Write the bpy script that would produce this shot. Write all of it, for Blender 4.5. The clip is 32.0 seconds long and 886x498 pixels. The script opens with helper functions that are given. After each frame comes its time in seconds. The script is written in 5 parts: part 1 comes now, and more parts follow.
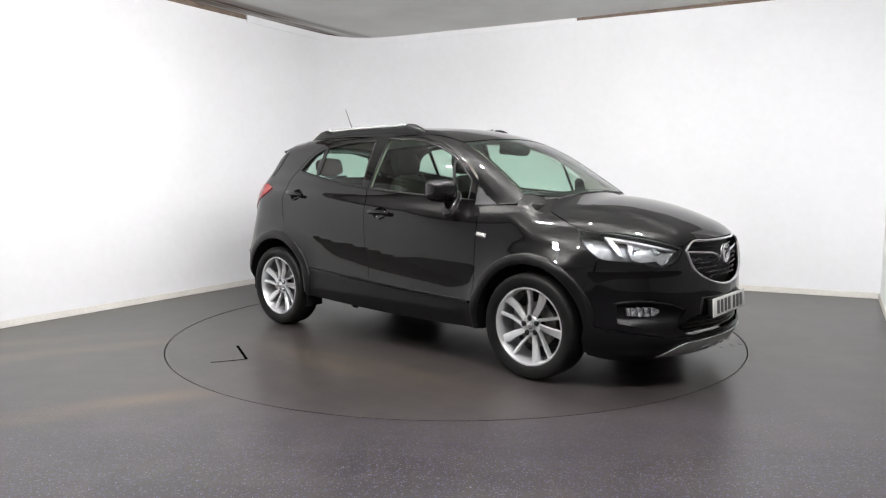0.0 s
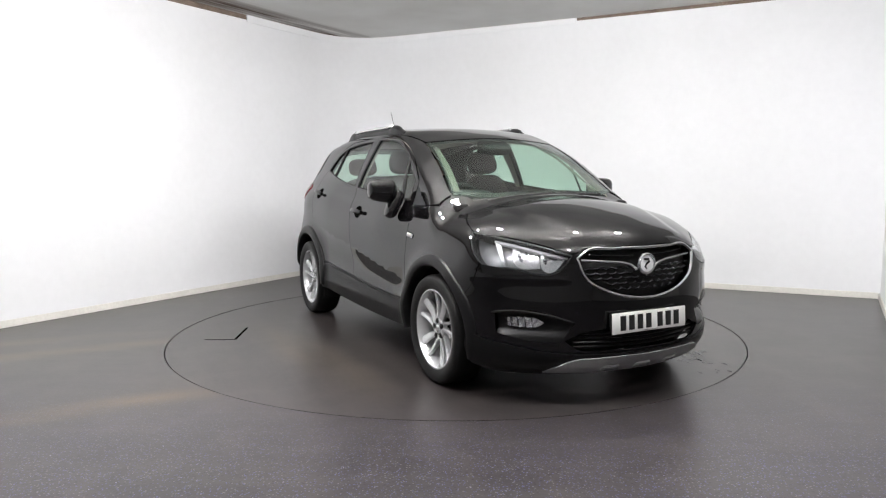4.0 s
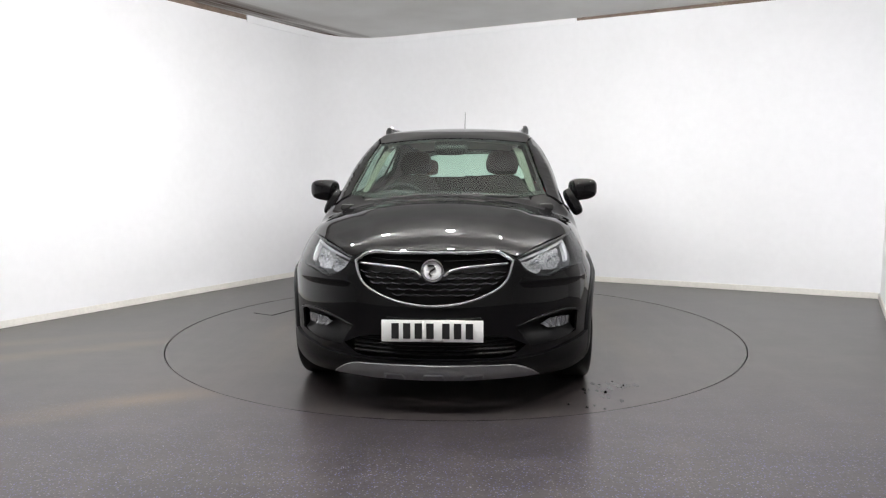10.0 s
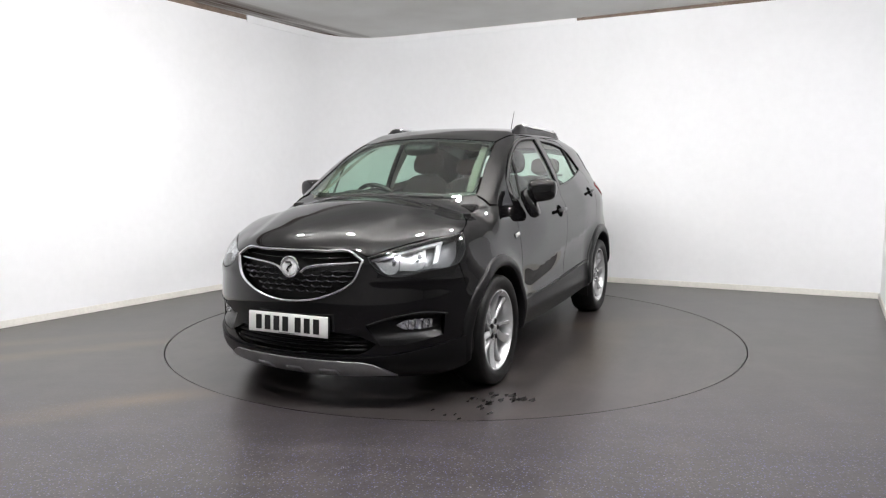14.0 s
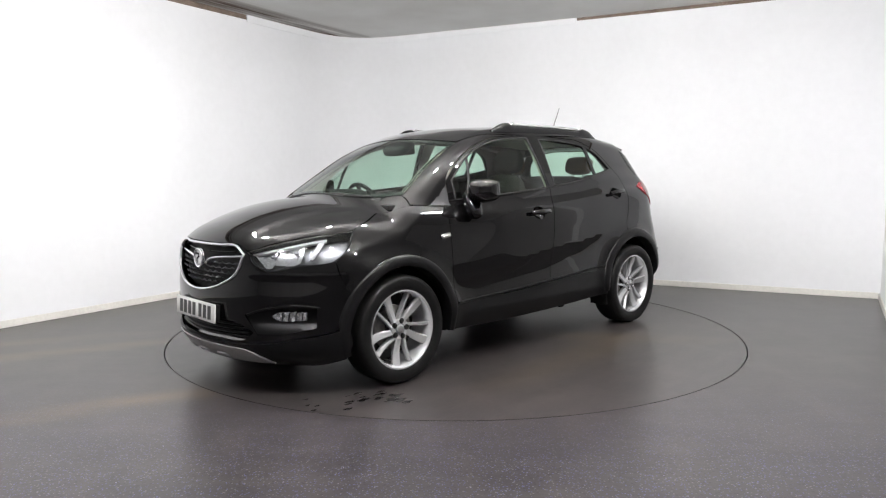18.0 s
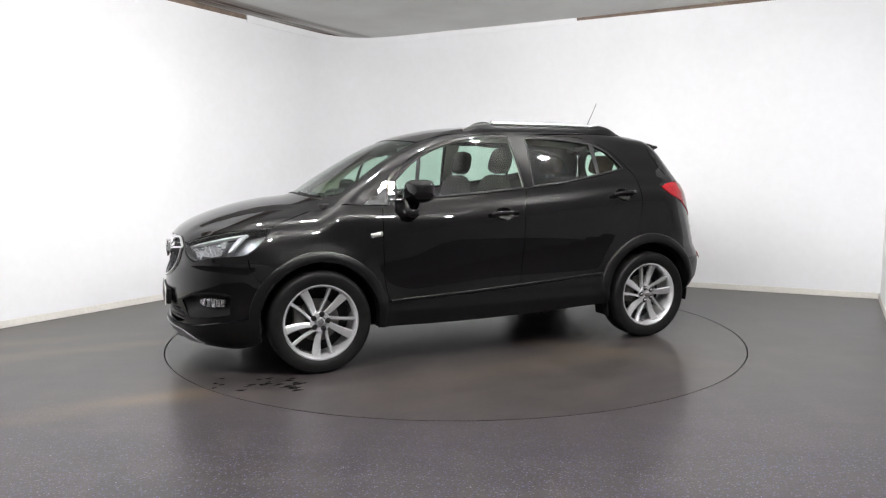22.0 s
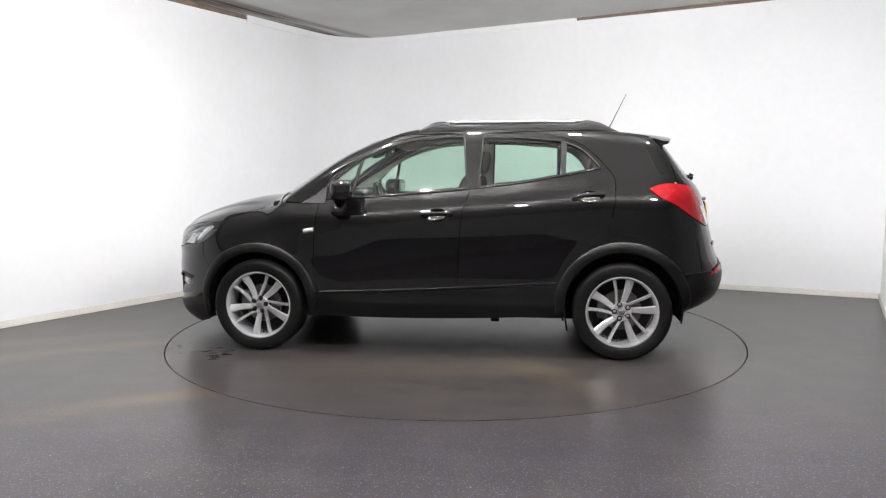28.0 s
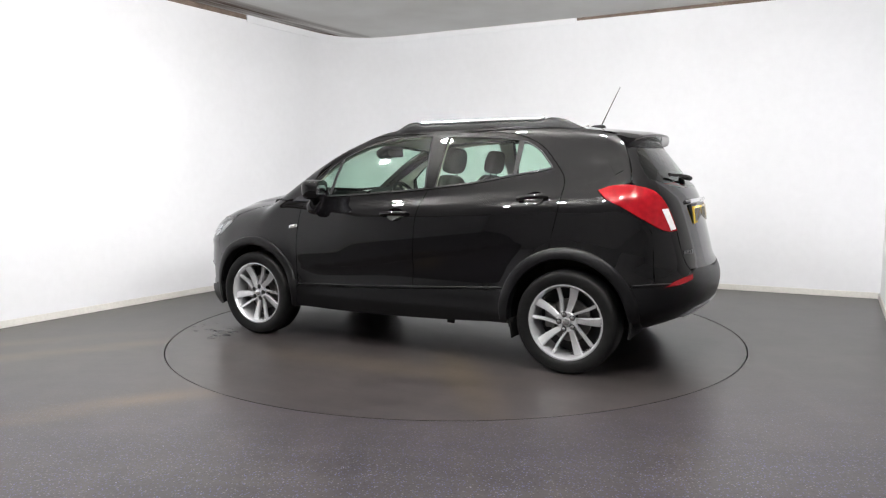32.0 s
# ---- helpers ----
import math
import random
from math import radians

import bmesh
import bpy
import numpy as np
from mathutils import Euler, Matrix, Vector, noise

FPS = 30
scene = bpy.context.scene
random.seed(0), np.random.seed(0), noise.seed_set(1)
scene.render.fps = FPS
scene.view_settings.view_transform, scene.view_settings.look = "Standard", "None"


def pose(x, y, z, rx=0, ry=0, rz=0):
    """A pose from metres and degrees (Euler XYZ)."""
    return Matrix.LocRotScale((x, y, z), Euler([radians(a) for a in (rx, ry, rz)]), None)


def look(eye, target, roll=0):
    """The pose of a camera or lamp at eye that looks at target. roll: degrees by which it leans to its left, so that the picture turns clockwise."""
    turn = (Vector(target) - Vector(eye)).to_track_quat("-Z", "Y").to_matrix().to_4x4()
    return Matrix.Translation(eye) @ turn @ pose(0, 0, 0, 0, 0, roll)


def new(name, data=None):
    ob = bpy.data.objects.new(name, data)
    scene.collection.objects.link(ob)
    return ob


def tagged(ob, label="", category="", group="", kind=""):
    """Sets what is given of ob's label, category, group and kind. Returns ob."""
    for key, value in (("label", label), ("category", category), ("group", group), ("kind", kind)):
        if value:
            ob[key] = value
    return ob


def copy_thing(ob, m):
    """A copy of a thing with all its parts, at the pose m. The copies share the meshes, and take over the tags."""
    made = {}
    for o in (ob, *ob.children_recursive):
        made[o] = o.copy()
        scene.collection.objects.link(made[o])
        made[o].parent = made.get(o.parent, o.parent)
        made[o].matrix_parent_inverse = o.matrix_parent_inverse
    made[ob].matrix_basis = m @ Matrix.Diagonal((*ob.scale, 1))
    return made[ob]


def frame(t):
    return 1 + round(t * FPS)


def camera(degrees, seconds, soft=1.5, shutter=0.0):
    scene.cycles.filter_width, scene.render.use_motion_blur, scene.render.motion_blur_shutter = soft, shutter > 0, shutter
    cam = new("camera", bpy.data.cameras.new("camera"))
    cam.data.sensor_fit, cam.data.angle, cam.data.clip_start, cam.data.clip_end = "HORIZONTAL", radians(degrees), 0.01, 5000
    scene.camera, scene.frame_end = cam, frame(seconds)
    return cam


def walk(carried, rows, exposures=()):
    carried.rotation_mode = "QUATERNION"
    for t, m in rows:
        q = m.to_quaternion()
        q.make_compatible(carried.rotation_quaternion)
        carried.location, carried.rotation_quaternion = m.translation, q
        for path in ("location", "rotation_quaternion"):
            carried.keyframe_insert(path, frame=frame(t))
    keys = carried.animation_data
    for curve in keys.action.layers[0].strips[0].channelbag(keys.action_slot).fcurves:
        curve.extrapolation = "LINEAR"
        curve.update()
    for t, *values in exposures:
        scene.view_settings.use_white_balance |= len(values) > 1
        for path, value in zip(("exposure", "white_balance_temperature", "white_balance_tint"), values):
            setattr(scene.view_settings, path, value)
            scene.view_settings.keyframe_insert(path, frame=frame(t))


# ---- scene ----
cam = camera(64.15, 32.0, soft=1.2)
EYE = look((0, -5.7258, 1.2458), (-0.01522, -4.7312, 1.1428), -0.31)
walk(cam, [(0, EYE), (32, EYE)])
scene.view_settings.exposure = 0.0

# ---- light: short lamps hung under the ceiling, a faint even world behind closed walls ----
world = bpy.data.worlds.new("world")
scene.world = world
world.use_nodes = True
world.node_tree.nodes["Background"].inputs[0].default_value = (0.9, 0.95, 1.0, 1)
world.node_tree.nodes["Background"].inputs[1].default_value = 0.3

ROOM_H = 3.03


# ---- materials ----
def material(name, colour, rough=0.5, metal=0.0, spec=0.5, coat=0.0, coat_rough=0.03, mottle=0.0, scale=8.0, fine=0.0, fine_scale=180.0, bump=0.0, bump_scale=250.0, rough_var=0.0):
    """A procedural surface: colour with two scales of variation, a relief and uneven gloss."""
    m = bpy.data.materials.new(name)
    m.use_nodes = True
    n, l = m.node_tree.nodes, m.node_tree.links
    b = n["Principled BSDF"]
    b.inputs["Base Color"].default_value = (*colour, 1)
    b.inputs["Roughness"].default_value = rough
    b.inputs["Metallic"].default_value = metal
    b.inputs["Specular IOR Level"].default_value = spec
    b.inputs["Coat Weight"].default_value = coat
    b.inputs["Coat Roughness"].default_value = coat_rough
    co = n.new("ShaderNodeTexCoord")

    def tex(s, detail=4):
        t = n.new("ShaderNodeTexNoise")
        t.inputs["Scale"].default_value, t.inputs["Detail"].default_value = s, detail
        l.new(co.outputs["Object"], t.inputs["Vector"])
        return t
    if mottle or fine:
        last = None
        for amount, s in ((mottle, scale), (fine, fine_scale)):
            if not amount:
                continue
            t = tex(s)
            r = n.new("ShaderNodeMapRange")
            r.inputs["From Min"].default_value, r.inputs["From Max"].default_value = 0.3, 0.7
            r.inputs["To Min"].default_value, r.inputs["To Max"].default_value = 1 - amount, 1 + amount
            l.new(t.outputs["Fac"], r.inputs["Value"])
            if last is None:
                last = r.outputs[0]
            else:
                k = n.new("ShaderNodeMath")
                k.operation = "MULTIPLY"
                l.new(last, k.inputs[0]), l.new(r.outputs[0], k.inputs[1])
                last = k.outputs[0]
        v = n.new("ShaderNodeVectorMath")
        v.operation = "SCALE"
        v.inputs[0].default_value = colour
        l.new(last, v.inputs["Scale"])
        l.new(v.outputs[0], b.inputs["Base Color"])
    if rough_var:
        t = tex(scale * 1.7)
        r = n.new("ShaderNodeMapRange")
        r.inputs["From Min"].default_value, r.inputs["From Max"].default_value = 0.3, 0.7
        r.inputs["To Min"].default_value, r.inputs["To Max"].default_value = rough - rough_var, rough + rough_var
        l.new(t.outputs["Fac"], r.inputs["Value"])
        l.new(r.outputs[0], b.inputs["Roughness"])
    if bump:
        t = tex(bump_scale, 3)
        k = n.new("ShaderNodeBump")
        k.inputs["Strength"].default_value, k.inputs["Distance"].default_value = bump, 0.002
        l.new(t.outputs["Fac"], k.inputs["Height"])
        l.new(k.outputs[0], b.inputs["Normal"])
    return m


def glass(name, tint, ior=1.45):
    """A thin pane: tinted see-through with a mirror gloss that grows towards the edge-on view."""
    m = bpy.data.materials.new(name)
    m.use_nodes = True
    n, l = m.node_tree.nodes, m.node_tree.links
    n.remove(n["Principled BSDF"])
    tr, gl, lw, pw, mr, mx = (n.new("ShaderNode" + k) for k in ("BsdfTransparent", "BsdfGlossy", "LayerWeight", "Math", "MapRange", "MixShader"))
    tr.inputs[0].default_value = (*tint, 1)
    gl.inputs["Roughness"].default_value = 0.03
    lw.inputs["Blend"].default_value = 0.5
    pw.operation = "POWER"
    pw.inputs[1].default_value = 4.6
    mr.inputs["To Min"].default_value = ((ior - 1) / (ior + 1)) ** 2 * 1.7
    l.new(lw.outputs["Facing"], pw.inputs[0]), l.new(pw.outputs[0], mr.inputs["Value"])
    l.new(mr.outputs[0], mx.inputs[0]), l.new(tr.outputs[0], mx.inputs[1]), l.new(gl.outputs[0], mx.inputs[2])
    l.new(mx.outputs[0], n["Material Output"].inputs[0])
    return m


def glow(name, colour, power):
    m = bpy.data.materials.new(name)
    m.use_nodes = True
    b = m.node_tree.nodes["Principled BSDF"]
    b.inputs["Base Color"].default_value = (*colour, 1)
    b.inputs["Emission Color"].default_value = (*colour, 1)
    b.inputs["Emission Strength"].default_value = power
    return m


PAINT = material("black_paint", (0.0027, 0.0025, 0.0028), rough=0.5, spec=0.0, coat=1.0, coat_rough=0.006, mottle=0.1, scale=3, fine=0.2, fine_scale=900)
TRIM = material("black_trim", (0.0050, 0.0049, 0.0053), rough=0.34, spec=0.24, mottle=0.12, scale=6, fine=0.2, bump=0.12, bump_scale=900)
DARK = material("dark_plastic", (0.006, 0.006, 0.006), rough=0.6, spec=0.3, mottle=0.2, scale=9)
UNDER = material("underbody_black", (0.009, 0.0085, 0.0085), rough=0.8, spec=0.2, mottle=0.3, scale=12, bump=0.4, bump_scale=60)
SATIN = material("satin_grey_trim", (0.011, 0.011, 0.013), rough=0.45, spec=0.4, mottle=0.1, fine=0.1)
GLOSS = material("gloss_black", (0.004, 0.004, 0.004), rough=0.02, spec=0.5, fine=0.1)
PANE = glass("green_tinted_glass", (0.70, 0.86, 0.77), 1.5)
LENS = glass("clear_lens", (0.93, 0.95, 0.97), 1.4)
CHROME = material("chrome", (0.82, 0.83, 0.85), rough=0.07, metal=1.0, mottle=0.04, scale=30)
MIRROR = material("mirror_glass", (0.35, 0.36, 0.38), rough=0.03, metal=1.0, fine=0.02)
ALLOY = material("silver_alloy", (0.64, 0.645, 0.66), rough=0.26, metal=0.6, mottle=0.06, scale=14, fine=0.05, coat=0.5, coat_rough=0.1)
SILVER = material("silver_plastic", (0.36, 0.36, 0.37), rough=0.38, metal=0.4, mottle=0.06, scale=12, fine=0.08)
RUBBER = material("tyre_rubber", (0.0075, 0.0074, 0.0074), rough=0.45, spec=0.2, mottle=0.25, scale=18, bump=0.15, bump_scale=300)
STEEL = material("brake_steel", (0.14, 0.135, 0.13), rough=0.45, metal=0.9, mottle=0.2, scale=40)
CLOTH = material("dark_cloth", (0.018, 0.0145, 0.0125), rough=0.9, spec=0.2, mottle=0.15, scale=20, fine=0.25, bump=0.4, bump_scale=700)
# brown light on the rear headrests is put into this cloth's colour
LIT_CLOTH = material("brown_lit_cloth", (0.085, 0.050, 0.034), rough=0.9, spec=0.2, mottle=0.15, scale=20, fine=0.25)
LINING = material("headlining", (0.48, 0.45, 0.39), rough=0.95, spec=0.1, mottle=0.05, scale=6, fine=0.08)
PILLAR = material("pillar_trim", (0.11, 0.105, 0.09), rough=0.9, spec=0.1, mottle=0.05, scale=6, fine=0.08)
RED = material("red_lens", (0.235, 0.004, 0.008), rough=0.15, spec=0.25, coat=0.35, coat_rough=0.02, mottle=0.15, scale=25)
WHITE_LENS = material("white_lens", (0.75, 0.75, 0.76), rough=0.15, coat=1.0, mottle=0.08, scale=50)
AMBER = material("pale_indicator_lens", (0.50, 0.49, 0.47), rough=0.12, coat=1.0, mottle=0.05, scale=60)
PLATE_W = material("white_plate", (0.80, 0.80, 0.78), rough=0.25, coat=0.4, mottle=0.03, scale=20)
PLATE_Y = material("yellow_plate", (0.75, 0.50, 0.03), rough=0.25, coat=0.4, mottle=0.03, scale=20)
INK = material("plate_black", (0.01, 0.01, 0.01), rough=0.35)
DARK_CHROME = material("dark_chrome", (0.11, 0.11, 0.12), rough=0.15, metal=0.8, mottle=0.1, scale=60)
REFLECTOR = material("lamp_reflector", (0.90, 0.90, 0.90), rough=0.13, metal=0.85, mottle=0.1, scale=60)
BEZEL = material("lamp_bezel", (0.17, 0.17, 0.175), rough=0.30, metal=0.6, mottle=0.15, scale=40)
DRL = material("light_guide", (0.58, 0.58, 0.585), rough=0.2, coat=1.0, mottle=0.04, scale=60)
WALL = material("white_wall_paint", (0.855, 0.86, 0.875), rough=0.55, spec=0.3, mottle=0.025, scale=0.9, fine=0.012, fine_scale=14, bump=0.05, bump_scale=60)
UNSEEN_WALL = material("unseen_wall_paint", (0.54, 0.535, 0.53), rough=0.6, spec=0.3, mottle=0.05, scale=0.9, fine=0.02, fine_scale=14)
SKIRT = material("cream_skirting_paint", (0.79, 0.77, 0.72), rough=0.45, mottle=0.07, scale=2.2, fine=0.05, fine_scale=40)
LAMP = glow("lamp_diffuser", (1.0, 0.985, 0.985), 1330.0)


# ---- mesh helpers ----
def mesh_object(name, verts, faces, mat, parent=None, label="", normals=None, smooth=True):
    me = bpy.data.meshes.new(name)
    me.from_pydata([tuple(map(float, v)) for v in verts], [], [tuple(map(int, f)) for f in faces])
    me.materials.append(mat)
    me.update()
    if smooth:
        me.polygons.foreach_set("use_smooth", [True] * len(me.polygons))
    if normals is not None:
        me.normals_split_custom_set_from_vertices([tuple(map(float, n)) for n in normals])
    ob = new(name, me)
    if parent is not None:
        ob.parent = parent
    return tagged(ob, label)


def part(name, bm, mat, parent=None, label="", smooth=True):
    """One bmesh as one mesh object under a thing or a part."""
    bmesh.ops.recalc_face_normals(bm, faces=bm.faces)
    me = bpy.data.meshes.new(name)
    bm.to_mesh(me)
    bm.free()
    me.materials.append(mat)
    if smooth:
        me.shade_smooth()
        me.set_sharp_from_angle(angle=radians(38))
    ob = new(name, me)
    if parent is not None:
        ob.parent = parent
    return tagged(ob, label)


def box(sx, sy, sz, m=None, bevel=0.0, segments=2):
    bm = bmesh.new()
    bmesh.ops.create_cube(bm, size=1, matrix=Matrix.Diagonal((sx, sy, sz, 1)))
    if bevel:
        bmesh.ops.bevel(bm, geom=bm.edges[:], offset=bevel, segments=segments, profile=0.5, affect="EDGES")
    if m is not None:
        bm.transform(m)
    return bm


def disc(r, h, m=None, n=32, r2=None, bevel=0.0):
    bm = bmesh.new()
    bmesh.ops.create_cone(bm, cap_ends=True, segments=n, radius1=r, radius2=r if r2 is None else r2, depth=h)
    if bevel:
        rim = [e for e in bm.edges if abs(e.verts[0].co.z - e.verts[1].co.z) < 1e-6]
        bmesh.ops.bevel(bm, geom=rim, offset=bevel, segments=2, profile=0.5, affect="EDGES")
    if m is not None:
        bm.transform(m)
    return bm


def tube(points, r, n=8, closed=False, flat=1.0, ends=None):
    """A round bar along a line of points; ends: radius at the start and the end."""
    bm = bmesh.new()
    pts = [Vector(p) for p in points]
    rings = []
    for i, p in enumerate(pts):
        a, b = pts[i - 1] if i or closed else p, pts[(i + 1) % len(pts)] if i + 1 < len(pts) or closed else p
        d = (b - a).normalized()
        up = Vector((0, 0, 1)) if abs(d.z) < 0.95 else Vector((1, 0, 0))
        s = d.cross(up).normalized()
        u = s.cross(d)
        rr = r if ends is None else ends[0] + (ends[1] - ends[0]) * i / (len(pts) - 1)
        rings.append([bm.verts.new(p + s * math.cos(2 * math.pi * k / n) * rr + u * math.sin(2 * math.pi * k / n) * rr * flat) for k in range(n)])
    m = len(rings)
    for i in range(m if closed else m - 1):
        for k in range(n):
            bm.faces.new((rings[i][k], rings[i][(k + 1) % n], rings[(i + 1) % m][(k + 1) % n], rings[(i + 1) % m][k]))
    if not closed:
        bm.faces.new(rings[0][::-1]), bm.faces.new(rings[-1])
    return bm


def lathe(profile, n=64, axis="y"):
    """A turned body: profile of (radius, height) pairs about the y axis, closed in itself."""
    bm = bmesh.new()
    rings = [[bm.verts.new((r * math.cos(2 * math.pi * k / n), h, r * math.sin(2 * math.pi * k / n))) for k in range(n)] for r, h in profile]
    for a, b in zip(rings, rings[1:] + rings[:1]):
        for k in range(n):
            bm.faces.new((a[k], a[(k + 1) % n], b[(k + 1) % n], b[k]))
    return bm


def merge(*bms):
    out = bmesh.new()
    for b in bms:
        me = bpy.data.meshes.new("tmp")
        b.to_mesh(me)
        b.free()
        out.from_mesh(me)
        bpy.data.meshes.remove(me)
    return out


# ---- the car's shape: one smooth solid from a few profile curves (x forward, y left, z up) ----
def curve(*pts):
    """A smooth curve without overshoot through (x, value) pairs."""
    xs, vs = np.array(sorted(pts), float).T
    h, d = np.diff(xs), np.diff(vs) / np.diff(xs)
    t = np.zeros(len(xs))
    t[0], t[-1] = d[0], d[-1]
    for i in range(1, len(xs) - 1):
        if d[i - 1] * d[i] > 0:
            a, b = 2 * h[i] + h[i - 1], h[i] + 2 * h[i - 1]
            t[i] = (a + b) / (a / d[i - 1] + b / d[i])

    def at(x):
        x = np.clip(x, xs[0], xs[-1])
        i = np.clip(np.searchsorted(xs, x) - 1, 0, len(xs) - 2)
        s = (x - xs[i]) / h[i]
        return (2 * s**3 - 3 * s**2 + 1) * vs[i] + (s**3 - 2 * s**2 + s) * h[i] * t[i] + (3 * s**2 - 2 * s**3) * vs[i + 1] + (s**3 - s**2) * h[i] * t[i + 1]
    return at


TOP = curve((-1.72, 1.515), (-1.3, 1.573), (-1.0, 1.600), (-0.6, 1.622), (-0.2, 1.628), (0.157, 1.607), (0.434, 1.557), (0.668, 1.476), (0.907, 1.350), (1.101, 1.233), (1.27, 1.128), (1.34, 1.112), (1.6, 1.068), (1.8, 1.017), (1.9, 0.982), (2.0, 0.940), (2.1, 0.888), (2.2, 0.80))
CROWN = curve((-1.7, 0.16), (-1.0, 0.10), (0.2, 0.10), (0.47, 0.20), (1.08, 0.28), (1.55, 0.205), (2.0, 0.30), (2.2, 0.3))
WIDTH = curve((0.1, 0.80), (0.2, 0.83), (0.3, 0.855), (0.43, 0.873), (0.55, 0.862), (0.7, 0.867), (0.85, 0.870), (0.95, 0.862), (1.02, 0.842), (1.1, 0.795), (1.2, 0.756), (1.3, 0.712), (1.4, 0.662), (1.52, 0.594), (1.6, 0.543), (1.75, 0.43))
TAPER_UP = curve((-1.9, 0.13), (-1.5, 0.036), (-1.13, 0.012), (-0.7, 0), (0.3, 0), (0.975, 0.035), (1.3, 0.045), (1.55, 0.082), (1.8, 0.16), (2.1, 0.25))
TAPER_LOW = curve((-2.1, 0.07), (-1.65, 0.012), (-1.28, 0), (1.1, 0), (1.3, 0.0), (1.6, 0.0), (1.75, 0.012), (2.0, 0.08))
NOSE = curve((0.1, 2.0), (0.19, 2.075), (0.26, 2.135), (0.31, 2.15), (0.40, 2.152), (0.55, 2.158), (0.66, 2.150), (0.77, 2.136), (0.86, 2.108), (0.95, 2.05), (1.1, 1.95))
TAIL = curve((0.1, 1.36), (0.18, 1.55), (0.28, 1.80), (0.36, 1.965), (0.45, 2.045), (0.55, 2.060), (0.62, 2.045), (0.70, 2.005), (0.76, 1.990), (0.85, 1.968), (1.0, 1.930), (1.1, 1.900), (1.16, 1.868), (1.25, 1.795), (1.4, 1.678), (1.5, 1.60), (1.65, 1.50))


SHOULDER = curve((-2.0, 0.08), (-1.5, 0.075), (-1.22, 0.07), (-0.85, 0.05), (-0.5, 0.02), (-0.2, 0.0), (0.1, -0.015), (0.5, -0.035), (1.0, -0.03), (1.3, 0.0))


def smooth_max(a, b, k):
    h = np.clip(0.5 + 0.5 * (a - b) / k, 0, 1)
    return b + (a - b) * h + k * h * (1 - h)


def ramp(v, a, b):
    s = np.clip((v - a) / (b - a), 0, 1)
    return s * s * (3 - 2 * s)


def body(p):
    """Below 0 inside the car's solid, above 0 outside it."""
    x, y, z = p[..., 0], np.abs(p[..., 1]), p[..., 2]
    up = ramp(z, 0.66, 0.95)
    # the shoulder line climbs from the front wheel to the tail
    zs = z - SHOULDER(x) * ramp(z, 0.6, 0.9) * (1 - ramp(z, 1.12, 1.32))
    half = WIDTH(zs) - TAPER_LOW(x) * (1 - up) - TAPER_UP(x) * up
    # the swept crease low in the doors: the skin folds in below it
    line = 0.575 + 0.165 * ramp(-x, -0.85, 0.5) + 0.07 * ramp(-x, 0.4, 1.0)
    fold = np.clip((line - z) / 0.14, 0, 1)
    half = half - 0.015 * fold * (2 - fold) * ramp(z, 0.34, 0.42) * ramp(x, -1.05, -0.75) * ramp(-x, -0.86, -0.6)
    # haunches over the wheels
    for wx in (1.2775, -1.2775):
        half = half + 0.020 * np.exp(-((np.hypot(x - wx, z - 0.34) - 0.40) / 0.075) ** 2) * (1 - ramp(z, 0.8, 0.95))
    # the full rear shoulder below the tail lamp's tip
    half = half + 0.007 * np.exp(-((x + 1.42) / 0.17) ** 2 - ((z - 0.99) / 0.11) ** 2)
    side = y - half
    # the bonnet's raised middle, which widens towards the windscreen
    edge = 0.38 + 0.14 * ramp(-x, -2.0, -1.3)
    ridge = 0.011 * (1 - ramp(y - edge, -0.06, 0.035)) * ramp(x, 1.30, 1.5) * ramp(-x, -2.12, -1.95)
    top = z - (TOP(x) - CROWN(x) * y * y + ridge)
    front = x - (NOSE(z) - 0.40 * y * y - (0.52 + 0.10 * up) * y**6)
    # the shelf under each headlight
    front = front - 0.013 * np.exp(-((z - 0.712) / 0.026) ** 2) * ramp(y, 0.40, 0.50) * ramp(-x, -2.2, -1.9)
    rear = -x - (TAIL(z) - 0.24 * y * y - 0.42 * y**6)
    k = 0.06 + 0.06 * ramp(x, 0.9, 1.5)
    f = smooth_max(side, top, k)
    f = smooth_max(f, front, 0.10 - 0.05 * ramp(z, 0.62, 0.78) * ramp(-y, -0.55, -0.40))
    f = smooth_max(f, rear, 0.085)
    return smooth_max(f, 0.17 - z, 0.06)


def meet(o, d, reach):
    """Where rays from o along d first meet the body."""
    o, d = np.broadcast_arrays(np.asarray(o, float), np.asarray(d, float))
    lo = np.zeros(o.shape[:-1])
    hi = np.full(lo.shape, reach * 1.0)
    found = np.zeros(lo.shape, bool)
    for s in np.linspace(0, reach, 49)[1:]:
        new_hit = (~found) & (body(o + d * s) < 0)
        hi[new_hit], lo[new_hit] = s, s - reach / 48
        found |= new_hit
    for _ in range(22):
        mid = (lo + hi) / 2
        inside = body(o + d * mid[..., None]) < 0
        hi, lo = np.where(inside, mid, hi), np.where(inside, lo, mid)
    return o + d * hi[..., None], found


def normals_at(p):
    e = 2e-3
    g = np.stack([body(p + np.eye(3)[i] * e) - body(p - np.eye(3)[i] * e) for i in range(3)], -1)
    return g / (np.linalg.norm(g, axis=-1, keepdims=True) + 1e-12)


# ways to lay a flat outline on the body: from the side, from above, round the nose, round the tail
def from_side(q):
    o = np.stack([q[:, 0], np.full(len(q), 1.2), q[:, 1]], -1)
    return meet(o, (0, -1, 0), 1.2)[0]


def from_top(q):
    o = np.stack([q[:, 0], q[:, 1], np.full(len(q), 2.0)], -1)
    return meet(o, (0, 0, -1), 1.6)[0]


